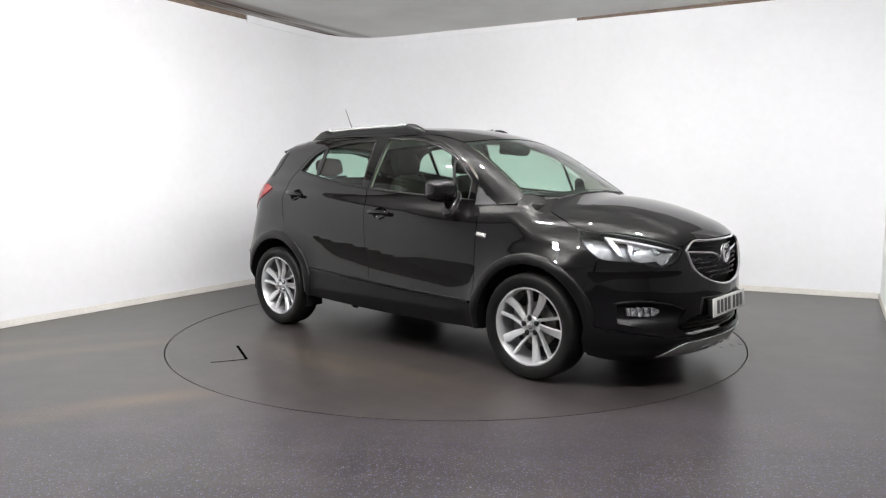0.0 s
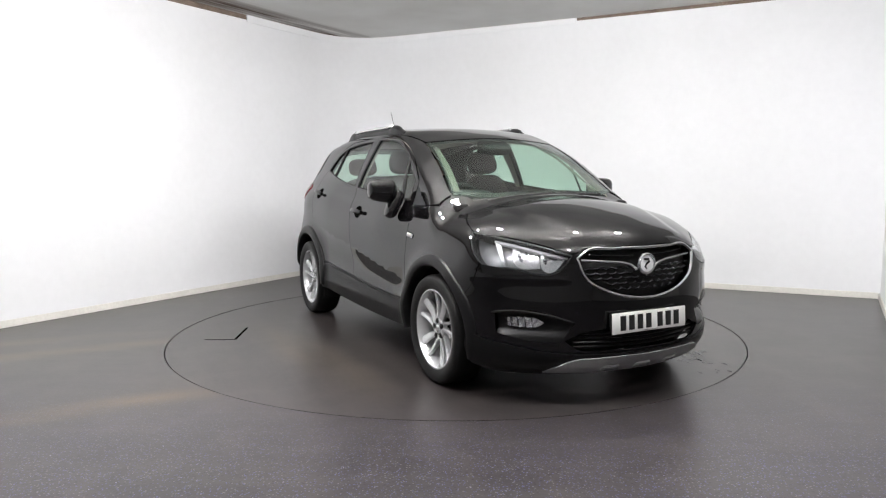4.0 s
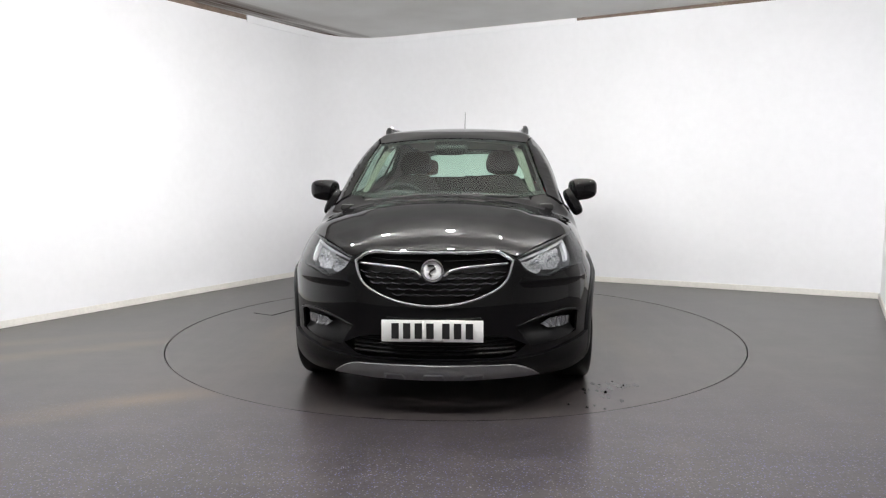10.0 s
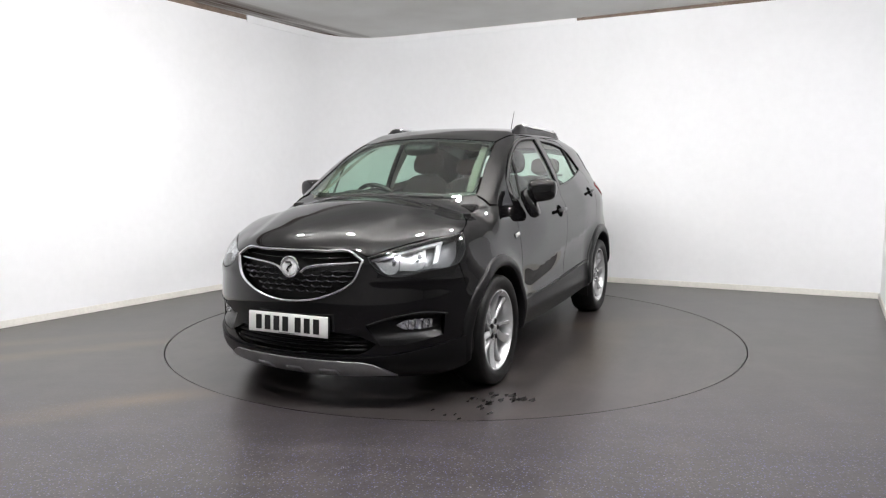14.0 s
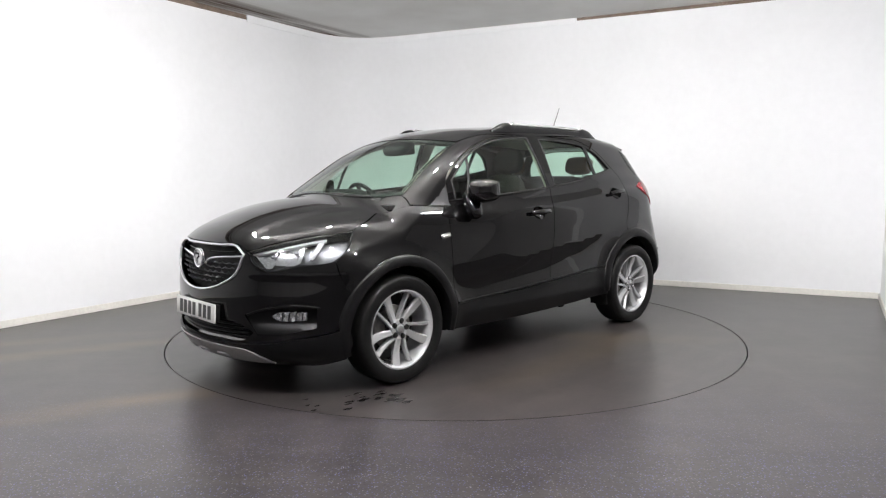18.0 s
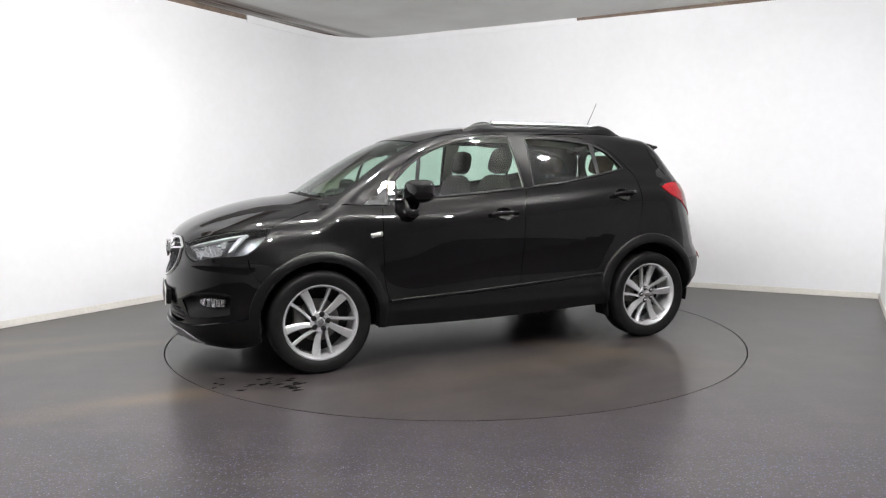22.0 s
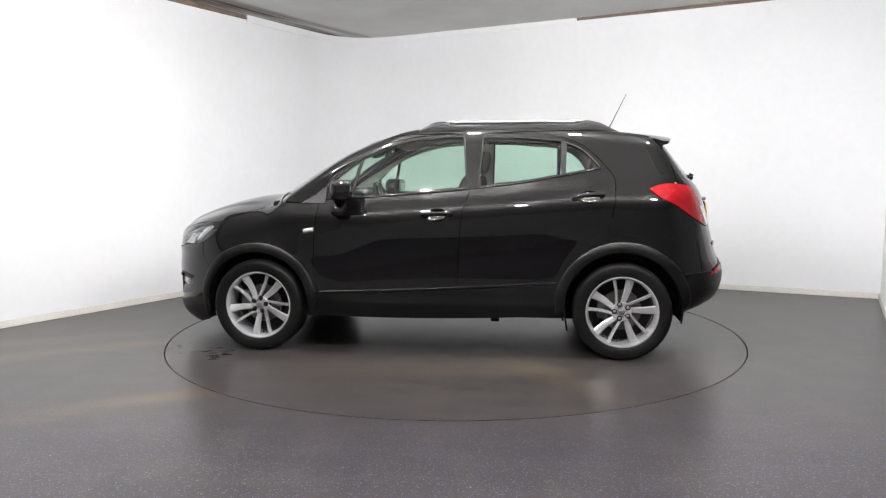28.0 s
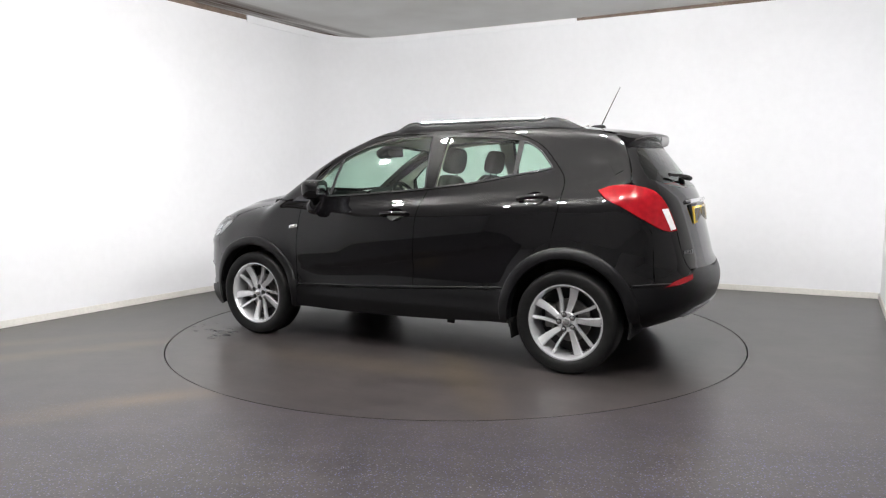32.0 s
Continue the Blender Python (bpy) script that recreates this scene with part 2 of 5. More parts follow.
AXIS, TURN = 1.0, 1.15


def round_nose(q, s=1):
    a = q[:, 0] / TURN
    d = np.stack([np.cos(a) * s, np.sin(a), 0 * a], -1)
    o = np.stack([0 * a + AXIS * s, 0 * a, q[:, 1]], -1) + d * 1.5
    return meet(o, -d, 1.5)[0]


def round_tail(q):
    return round_nose(q, -1)


def wrap_from(pts3, s=1):
    return np.stack([np.arctan2(pts3[:, 1], pts3[:, 0] * s - AXIS) * TURN, pts3[:, 2]], -1)


def F(*yz, s=1):
    """Points given by y and z on the nose (s=1) or tail (s=-1), as unrolled places."""
    q = np.array(yz, float)
    o = np.stack([np.full(len(q), 2.5 * s), q[:, 0], q[:, 1]], -1)
    return wrap_from(meet(o, (-s, 0, 0), 2.4)[0], s)


def S(*xz, s=1):
    """Points given by x and z on the left side, as unrolled places."""
    return wrap_from(from_side(np.array(xz, float)), s)


def outline(pts, step=0.02, corner=40, closed=True):
    """A line through the points, smooth but at sharp corners, in even small steps."""
    p = np.array(pts, float)
    n = len(p)
    out = []
    tang = []
    for i in range(n):
        a, b = p[i] - p[i - 1], p[(i + 1) % n] - p[i]
        if not closed and i == 0:
            a = b
        if not closed and i == n - 1:
            b = a
        la, lb = np.linalg.norm(a) + 1e-9, np.linalg.norm(b) + 1e-9
        ang = math.degrees(math.acos(np.clip(a @ b / la / lb, -1, 1)))
        t = (a / la * lb + b / lb * la) / (la + lb)
        tang.append((a / la, b / lb) if ang > corner else (t / (np.linalg.norm(t) + 1e-9),) * 2)
    for i in range(n if closed else n - 1):
        a, b = p[i], p[(i + 1) % n]
        ln = np.linalg.norm(b - a)
        m = max(1, int(round(ln / step)))
        for k in range(m):
            s = k / m
            out.append((2 * s**3 - 3 * s**2 + 1) * a + (s**3 - 2 * s**2 + s) * ln * tang[i][1] + (3 * s**2 - 2 * s**3) * b + (s**3 - s**2) * ln * tang[(i + 1) % n][0])
    if not closed:
        out.append(p[-1])
    return np.array(out)


def mirrored(half):
    """A closed outline from its half with u >= 0, which runs from the middle line to the middle line."""
    h = np.array(half, float)
    other = h[::-1] * (-1, 1)
    if abs(h[0][0]) < 1e-6:
        other = other[:-1]
    if abs(h[-1][0]) < 1e-6:
        other = other[1:]
    return np.vstack([h, other])


def inside(q, poly):
    x, y = q[:, 0][:, None], q[:, 1][:, None]
    a, b = poly, np.roll(poly, -1, 0)
    cond = (a[:, 1] > y) != (b[:, 1] > y)
    xi = a[:, 0] + (y - a[:, 1]) * (b[:, 0] - a[:, 0]) / (b[:, 1] - a[:, 1] + 1e-15)
    return (cond & (x < xi)).sum(1) % 2 == 1


def grown(poly, d):
    """The outline moved outwards by d (inwards where d is below 0)."""
    a = np.roll(poly, -1, 0) - np.roll(poly, 1, 0)
    area = (poly[:, 0] * np.roll(poly[:, 1], -1) - np.roll(poly[:, 0], -1) * poly[:, 1]).sum()
    n = np.stack([a[:, 1], -a[:, 0]], -1) * np.sign(area)
    return poly + d * n / (np.linalg.norm(n, axis=1, keepdims=True) + 1e-9)


from mathutils import geometry


def flat_mesh(loops, grid):
    """Triangles that fill the first loop less the others, with inner points on a grid."""
    pts, edges = [], []
    for lp in loops:
        k = len(pts)
        pts += [tuple(p) for p in lp]
        edges += [(k + i, k + (i + 1) % len(lp)) for i in range(len(lp))]
    outer = loops[0]
    lo, hi = outer.min(0), outer.max(0)
    gx, gy = np.meshgrid(np.arange(lo[0], hi[0], grid), np.arange(lo[1], hi[1], grid))
    g = np.stack([gx.ravel(), gy.ravel()], -1)
    ok = inside(g, grown(outer, -grid * 0.45))
    for lp in loops[1:]:
        ok &= ~inside(g, grown(lp, grid * 0.45))
    pts += [tuple(p) for p in g[ok]]
    v, _, f, _, _, _ = geometry.delaunay_2d_cdt([Vector(p) for p in pts], edges, [], 0, 1e-6)
    v = np.array([tuple(p) for p in v])
    f = np.array([t for t in f])
    c = v[f].mean(1)
    keep = inside(c, outer)
    for lp in loops[1:]:
        keep &= ~inside(c, lp)
    f = f[keep]
    a = v[f]
    cross = (a[:, 1, 0] - a[:, 0, 0]) * (a[:, 2, 1] - a[:, 0, 1]) - (a[:, 1, 1] - a[:, 0, 1]) * (a[:, 2, 0] - a[:, 0, 0])
    f[cross < 0] = f[cross < 0][:, ::-1]
    return v, f[np.abs(cross) > 1e-10]


def panel(name, loop, way, mat, parent, label="", holes=(), grid=0.03, gap=0.0025, lift=0.0, depth=0.014, side=1, lift_by=None):
    """A skin panel of the body: the outline laid on the body, with turned-in edges. side=-1: on the car's right."""
    loops = [grown(np.asarray(loop), -gap)] + [grown(np.asarray(h), gap) for h in holes]
    v, f = flat_mesh(loops, grid)
    p = way(v)
    n = normals_at(p)
    up = lift if lift_by is None else (lift + lift_by(v))[:, None]
    p = p + n * up
    bent = lift_by is not None
    count = {}
    for t in f:
        for a, b in ((t[0], t[1]), (t[1], t[2]), (t[2], t[0])):
            count[(min(a, b), max(a, b))] = count.get((min(a, b), max(a, b)), 0) + 1
    rim = [(a, b) for t in f for a, b in ((t[0], t[1]), (t[1], t[2]), (t[2], t[0])) if count[(min(a, b), max(a, b))] == 1]
    verts, faces, norms = list(p), [tuple(t) for t in f], list(n)
    fl = {}

    def flange(i):
        if i not in fl:
            fl[i] = len(verts)
            verts.append(p[i]), verts.append(p[i] - n[i] * depth)
            norms.append((0, 0, 0)), norms.append((0, 0, 0))
        return fl[i]
    if depth:
        for a, b in rim:
            ka, kb = flange(a), flange(b)
            faces.append((kb, ka, ka + 1, kb + 1))
    verts, norms = np.array(verts), np.array(norms, float)
    # outward winding
    a = verts[np.array([t for t in faces[:len(f)]])]
    fn = np.cross(a[:, 1] - a[:, 0], a[:, 2] - a[:, 0])
    if (fn * n[f[:, 0]]).sum() < 0:
        faces = [t[::-1] for t in faces]
    if side < 0:
        verts, norms, faces = verts * (1, -1, 1), norms * (1, -1, 1), [t[::-1] for t in faces]
    return mesh_object(name, verts, faces, mat, parent, label, None if bent and not depth else norms)


def ribbon(line, way, width, height, mat, name, parent, label="", side=1, closed=False, lift=0.0):
    """A moulding along a line on the body, of half-round section."""
    q = np.asarray(line)
    p = way(q)
    n = normals_at(p)
    t = np.gradient(p, axis=0) if not closed else np.roll(p, -1, 0) - np.roll(p, 1, 0)
    t = t / (np.linalg.norm(t, axis=1, keepdims=True) + 1e-9)
    s = np.cross(n, t)
    verts, faces = [], []
    m = 7
    for i in range(len(p)):
        for k in range(m):
            a = math.pi * k / (m - 1)
            verts.append(p[i] + s[i] * math.cos(a) * width / 2 + n[i] * (math.sin(a) * height + lift))
    for i in range(len(p) if closed else len(p) - 1):
        j = (i + 1) % len(p)
        for k in range(m - 1):
            faces.append((i * m + k, i * m + k + 1, j * m + k + 1, j * m + k))
    verts = np.array(verts)
    a = verts[np.array(faces[len(faces) // 2])]
    if np.cross(a[1] - a[0], a[2] - a[0]) @ n[len(p) // 2] < 0:
        faces = [t[::-1] for t in faces]
    if side < 0:
        verts, faces = verts * (1, -1, 1), [t[::-1] for t in faces]
    return mesh_object(name, verts, faces, mat, parent, label)


def arc(cx, cz, r, a0, a1, n=24):
    return [(cx + r * math.cos(radians(a)), cz + r * math.sin(radians(a))) for a in np.linspace(a0, a1, n)]


# ---- floor materials ----
def floor_material(name, bands=(), flecks=False):
    """Dark safety vinyl: grey with a brown cast, scuffs, fine blue and white flecks, and brown bands where given."""
    m = material(name, (0.046, 0.043, 0.0445), rough=0.29, spec=0.36, bump=0.06, bump_scale=160)
    n, l = m.node_tree.nodes, m.node_tree.links
    b = n["Principled BSDF"]
    co = n.new("ShaderNodeTexCoord")

    def noise_ramp(scale, lo, hi, stretch=None, detail=5):
        t = n.new("ShaderNodeTexNoise")
        t.inputs["Scale"].default_value, t.inputs["Detail"].default_value = scale, detail
        src = co.outputs["Object"]
        if stretch:
            mp = n.new("ShaderNodeMapping")
            mp.inputs["Scale"].default_value, mp.inputs["Rotation"].default_value = stretch, (0, 0, 0.35)
            l.new(src, mp.inputs[0])
            src = mp.outputs[0]
        l.new(src, t.inputs["Vector"])
        r = n.new("ShaderNodeMapRange")
        r.inputs["From Min"].default_value, r.inputs["From Max"].default_value = lo, hi
        l.new(t.outputs["Fac"], r.inputs["Value"])
        return r.outputs[0]

    def mixed(a, colour, fac):
        k = n.new("ShaderNodeMix")
        k.data_type = "RGBA"
        l.new(fac, k.inputs["Factor"]), l.new(a, k.inputs[6])
        k.inputs[7].default_value = (*colour, 1)
        return k.outputs[2]

    def times(a, v):
        k = n.new("ShaderNodeMath")
        k.operation = "MULTIPLY"
        l.new(a, k.inputs[0])
        k.inputs[1].default_value = v
        return k.outputs[0]
    base = n.new("ShaderNodeRGB")
    base.outputs[0].default_value = (0.0305, 0.0262, 0.0266, 1)
    c = mixed(base.outputs[0], (0.036, 0.0312, 0.030), noise_ramp(0.55, 0.3, 0.75, None, 4))
    c = mixed(c, (0.015, 0.013, 0.0132), times(noise_ramp(0.9, 0.35, 0.8, (0.5, 1.9, 1), 3), 0.4))
    c = mixed(c, (0.062, 0.053, 0.048), times(noise_ramp(4, 0.42, 0.8, (0.35, 2.0, 1), 6), 0.5))
    c = mixed(c, (0.060, 0.053, 0.052), times(noise_ramp(38, 0.46, 0.80, (0.6, 1.3, 1), 5), 0.4))
    c = mixed(c, (0.009, 0.008, 0.0085), times(noise_ramp(23, 0.50, 0.78, (0.5, 1.6, 1), 5), 0.4))
    c = mixed(c, (0.012, 0.0105, 0.0112), times(noise_ramp(6, 0.45, 0.80, None, 4), 0.4))
    c = mixed(c, (0.066, 0.056, 0.053), times(noise_ramp(2.6, 0.48, 0.78, (1.5, 0.8, 1), 4), 0.5))
    for x, y, turn, sx, sy, k in bands:
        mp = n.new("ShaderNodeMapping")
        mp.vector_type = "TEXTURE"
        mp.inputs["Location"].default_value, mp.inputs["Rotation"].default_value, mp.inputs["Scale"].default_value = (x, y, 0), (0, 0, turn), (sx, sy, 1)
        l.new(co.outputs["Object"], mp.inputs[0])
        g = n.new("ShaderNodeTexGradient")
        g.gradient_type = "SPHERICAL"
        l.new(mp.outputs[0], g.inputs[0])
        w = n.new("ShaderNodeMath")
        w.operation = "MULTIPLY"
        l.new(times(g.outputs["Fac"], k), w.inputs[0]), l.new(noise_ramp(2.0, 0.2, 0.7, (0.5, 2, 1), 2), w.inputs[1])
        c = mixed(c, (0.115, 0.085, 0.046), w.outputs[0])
    if flecks:
        # blue and pale flecks towards the camera; the mask fades the rest, as glare would
        sep = n.new("ShaderNodeSeparateXYZ")
        l.new(co.outputs["Object"], sep.inputs[0])
        near = n.new("ShaderNodeMapRange")
        near.inputs["From Min"].default_value, near.inputs["From Max"].default_value = -1.4, -2.8
        l.new(sep.outputs["Y"], near.inputs["Value"])
        for scale, colour, size, k in ((66, (0.09, 0.095, 0.25), 0.27, 0.75), (54, (0.17, 0.16, 0.165), 0.22, 0.75), (47, (0.009, 0.0085, 0.009), 0.30, 0.7), (15, (0.34, 0.34, 0.46), 0.050, 0.85)):
            v = n.new("ShaderNodeTexVoronoi")
            v.inputs["Scale"].default_value = scale
            l.new(co.outputs["Object"], v.inputs["Vector"])
            r = n.new("ShaderNodeMapRange")
            r.inputs["From Min"].default_value, r.inputs["From Max"].default_value = size, size * 0.7
            l.new(v.outputs["Distance"], r.inputs["Value"])
            w = n.new("ShaderNodeMath")
            w.operation = "MULTIPLY"
            l.new(times(r.outputs[0], k), w.inputs[0]), l.new(near.outputs[0], w.inputs[1])
            c = mixed(c, colour, w.outputs[0])
    l.new(c, b.inputs["Base Color"])
    return m


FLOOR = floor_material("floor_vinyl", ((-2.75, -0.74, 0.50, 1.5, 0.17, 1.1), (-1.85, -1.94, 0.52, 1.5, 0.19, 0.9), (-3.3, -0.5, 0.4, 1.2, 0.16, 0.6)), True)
TABLE = floor_material("turntable_vinyl", ((0.2, -1.3, 0.1, 1.4, 0.25, 0.4), (-0.7, 1.2, 2.2, 1.1, 0.2, 0.4), (0.0, 1.25, 0.05, 1.3, 0.22, 0.4)))


def ceiling_material():
    m = material("grey_plaster_ceiling", (0.50, 0.485, 0.46), rough=0.8, spec=0.2, bump=0.25, bump_scale=9)
    n, l = m.node_tree.nodes, m.node_tree.links
    b = n["Principled BSDF"]
    co = n.new("ShaderNodeTexCoord")
    base = n.new("ShaderNodeTexNoise")
    base.inputs["Scale"].default_value, base.inputs["Detail"].default_value = 1.3, 4
    l.new(co.outputs["Object"], base.inputs["Vector"])
    r = n.new("ShaderNodeValToRGB")
    r.color_ramp.elements[0].position, r.color_ramp.elements[0].color = 0.32, (0.80, 0.785, 0.755, 1)
    r.color_ramp.elements[1].position, r.color_ramp.elements[1].color = 0.62, (0.88, 0.87, 0.845, 1)
    l.new(base.outputs["Fac"], r.inputs[0])
    # brown streaks that run along the left wall
    mp = n.new("ShaderNodeMapping")
    turned = n.new("ShaderNodeMapping")
    turned.inputs["Rotation"].default_value = (0, 0, radians(-59.4))
    l.new(co.outputs["Object"], turned.inputs[0])
    mp.inputs["Scale"].default_value = (0.35, 5.5, 1)
    l.new(turned.outputs[0], mp.inputs[0])
    st = n.new("ShaderNodeTexNoise")
    st.inputs["Scale"].default_value, st.inputs["Detail"].default_value = 1.6, 6
    l.new(mp.outputs[0], st.inputs["Vector"])
    sr = n.new("ShaderNodeMapRange")
    sr.inputs["From Min"].default_value, sr.inputs["From Max"].default_value = 0.36, 0.60
    l.new(st.outputs["Fac"], sr.inputs["Value"])
    # their reach: the distance from the wall's line
    dp = n.new("ShaderNodeVectorMath")
    dp.operation = "DOT_PRODUCT"
    dp.inputs[1].default_value = (0.861, -0.509, 0)
    l.new(co.outputs["Object"], dp.inputs[0])
    rg = n.new("ShaderNodeMapRange")
    rg.inputs["From Min"].default_value, rg.inputs["From Max"].default_value = -2.75, -3.05
    l.new(dp.outputs["Value"], rg.inputs["Value"])
    k = n.new("ShaderNodeMath")
    k.operation = "MULTIPLY"
    l.new(sr.outputs[0], k.inputs[0]), l.new(rg.outputs[0], k.inputs[1])
    mx = n.new("ShaderNodeMix")
    mx.data_type = "RGBA"
    l.new(k.outputs[0], mx.inputs["Factor"]), l.new(r.outputs[0], mx.inputs[6])
    mx.inputs[7].default_value = (0.16, 0.115, 0.095, 1)
    l.new(mx.outputs[2], b.inputs["Base Color"])
    return m


CEILING = ceiling_material()
RAW_EDGE = material("raw_board_edge", (0.20, 0.15, 0.12), rough=0.8, mottle=0.3, scale=5, fine=0.2, fine_scale=60)


# ---- the room ----
def wall_strip(name, pts, z0, z1, thick, mat, label, category="wall", inset=0.0):
    """A wall of some thickness along a line on the plan; the room lies to the left of the line."""
    p = [Vector(q) for q in pts]
    nrm = []
    for i in range(len(p)):
        d = (p[min(i + 1, len(p) - 1)] - p[max(i - 1, 0)]).normalized()
        nrm.append(Vector((d.y, -d.x)))
    bm = bmesh.new()
    rows = []
    for q, k in zip(p, nrm):
        a, b = q - k * inset, q + k * thick
        rows.append([bm.verts.new((*c, z)) for c, z in ((a, z0), (a, z1), (b, z1), (b, z0))])
    for a, b in zip(rows, rows[1:]):
        for i in range(4):
            bm.faces.new((a[i], a[(i + 1) % 4], b[(i + 1) % 4], b[i]))
    bm.faces.new(rows[0]), bm.faces.new(rows[-1][::-1])
    return tagged(part(name, bm, mat), label, category, kind="structure")


CORNER = Vector((-1.405, 4.02))
ALONG_L, ALONG_R = Vector((-0.509, -0.861)), Vector((0.901, -0.4335))
CUT = 0.8
A, B = CORNER + ALONG_L * CUT, CORNER + ALONG_R * CUT
# the rounded corner: a bow tangent to both walls
BOW = [(1 - s) ** 2 * A + 2 * s * (1 - s) * CORNER + s * s * B for s in [i / 16 for i in range(17)]]
L_END, R_END = CORNER + ALONG_L * 13.5, Vector((4.25, 1.30))
RET = R_END + Vector((-0.47, -0.883)) * 1.35
WALL_TOP = 3.012
white = "smooth white painted studio wall"
# plan order keeps the room on the left of each line
wall_strip("wall_left", [L_END, A][::-1], 0, WALL_TOP, 0.12, WALL, white)
wall_strip("wall_corner", BOW[::-1], 0, WALL_TOP, 0.12, WALL, "white studio wall bowed round the corner")
wall_strip("wall_back", [B, R_END][::-1], 0, WALL_TOP, 0.12, WALL, white)
wall_strip("wall_return", [R_END, RET][::-1], 0, WALL_TOP, 0.12, WALL, "white return wall beside the back wall")
# two unseen walls added to close the room; their grey sets the car's reflections
wall_strip("wall_right", [RET + Vector((0.05, 0.06)), Vector((6.2, -1.2)), Vector((6.2, -10.0))][::-1], 0, WALL_TOP, 0.12, UNSEEN_WALL, "plain wall added out of view on the right")
wall_strip("wall_front", [Vector((6.2, -10.0)), L_END][::-1], 0, WALL_TOP, 0.12, UNSEEN_WALL, "plain unseen wall added behind the camera")
# skirting boards, worn cream paint, a little proud of the wall
for nm, line in (("baseboard_left", [CORNER + ALONG_L * 9, A]), ("baseboard_corner", BOW), ("baseboard_back", [B, R_END - ALONG_R * 0.02])):
    wall_strip(nm, line[::-1], 0.002, 0.062, -0.001, SKIRT, "cream painted skirting board, scuffed", "skirting board", inset=0.014)
wall_strip("baseboard_return", [R_END + Vector((-0.02, -0.03)), RET][::-1], 0.002, 0.062, -0.001, SKIRT, "cream painted skirting board, scuffed", "skirting board", inset=0.014)
# the white fascia strip on top of the walls round the corner
NOTCH_L, NOTCH_R = CORNER + ALONG_L * 1.82, CORNER + ALONG_R * 3.14
wall_strip("trim_fascia", ([NOTCH_L] + BOW + [NOTCH_R])[::-1], 2.985, 3.066, -0.001, WALL, "white fascia strip above the wall corner", "trim", inset=0.012)
# raw board edge in the gap above the left wall
wall_strip("trim_board_edge", [CORNER + ALONG_L * 9, NOTCH_L][::-1], 3.016, 3.068, 0.03, RAW_EDGE, "raw brown board edge above the wall", "trim", inset=-0.01)
wall_strip("trim_board_edge_back", [NOTCH_R, R_END - ALONG_R * 0.1][::-1], 3.016, 3.068, 0.03, RAW_EDGE, "raw brown board edge above the wall", "trim", inset=-0.01)

bm = bmesh.new()
N = 48
rows = [[bm.verts.new((-9 + 16 * i / N, -10.5 + 16 * j / N, 3.072 - 0.024 * min(1, max(0, (-9 + 16 * i / N + 2.6) / 1.4)) + 0.008 * noise.noise((i * 0.18, j * 0.18, 0)))) for j in range(N + 1)] for i in range(N + 1)]
for i in range(N):
    for j in range(N):
        bm.faces.new((rows[i][j], rows[i][j + 1], rows[i + 1][j + 1], rows[i + 1][j]))
bmesh.ops.solidify(bm, geom=bm.faces[:], thickness=-0.08)
tagged(part("ceiling", bm, CEILING), "uneven grey plaster ceiling with brown streaks", "ceiling", kind="structure")

# floor with a round opening for the turntable
TABLE_R, SLOT = 2.2145, 0.012
bm = bmesh.new()
n_ring = 160
inner = [bm.verts.new(((TABLE_R + SLOT) * math.cos(2 * math.pi * i / n_ring), (TABLE_R + SLOT) * math.sin(2 * math.pi * i / n_ring), 0)) for i in range(n_ring)]
low = [bm.verts.new((v.co.x, v.co.y, -0.12)) for v in inner]


def to_square(a):
    c, s = math.cos(a), math.sin(a)
    k = 14 / max(abs(c), abs(s))
    return c * k, s * k


outer = [bm.verts.new((*to_square(2 * math.pi * i / n_ring), 0)) for i in range(n_ring)]
for i in range(n_ring):
    j = (i + 1) % n_ring
    bm.faces.new((inner[i], inner[j], outer[j], outer[i]))
    bm.faces.new((inner[j], inner[i], low[i], low[j]))
bm.faces.new(low)
tagged(part("floor", bm, FLOOR), "dark grey flecked vinyl floor with brown bands", "floor", kind="structure")

# ---- the turntable: it turns with the car ----
turntable = tagged(new("turntable"), "round dark vinyl turntable set flush in the floor", "turntable")
bm = disc(TABLE_R, 0.06, pose(0, 0, -0.03), n=160)
part("platform", bm, TABLE, turntable)


# ---- short lamp bars that hang under the ceiling ----
def panel_lamp(x, y):
    lamp = tagged(new("ceiling_light"), "short white light bar hung under the ceiling", "ceiling light", "ceiling lights")
    part("diffuser", box(0.11, 0.055, 0.03, pose(0, 0, 0), 0.006), LAMP, lamp)
    part("rose", disc(0.05, 0.02, pose(0, 0, 0.345), 20, bevel=0.004), WALL, lamp)
    part("rod", tube([(0, 0, 0.014), (0, 0, 0.338)], 0.008, 8), WALL, lamp)
    lamp.matrix_basis = pose(x, y, LAMP_Z)
    return lamp


LAMP_Z = 2.70
first = panel_lamp(-1.9, -0.9)
for x, y in [(-0.95 + 0.95 * i, -0.9) for i in range(4)] + [(-1.9 + 0.95 * i, -2.8) for i in range(5)]:
    copy_thing(first, pose(x, y, LAMP_Z))


# ---- the car ----
car = tagged(new("car"), "shiny black five-door compact SUV with silver alloys on the turntable", "car")
WB, WHEEL_Z = 1.2775, 0.3285
both = (1, -1)

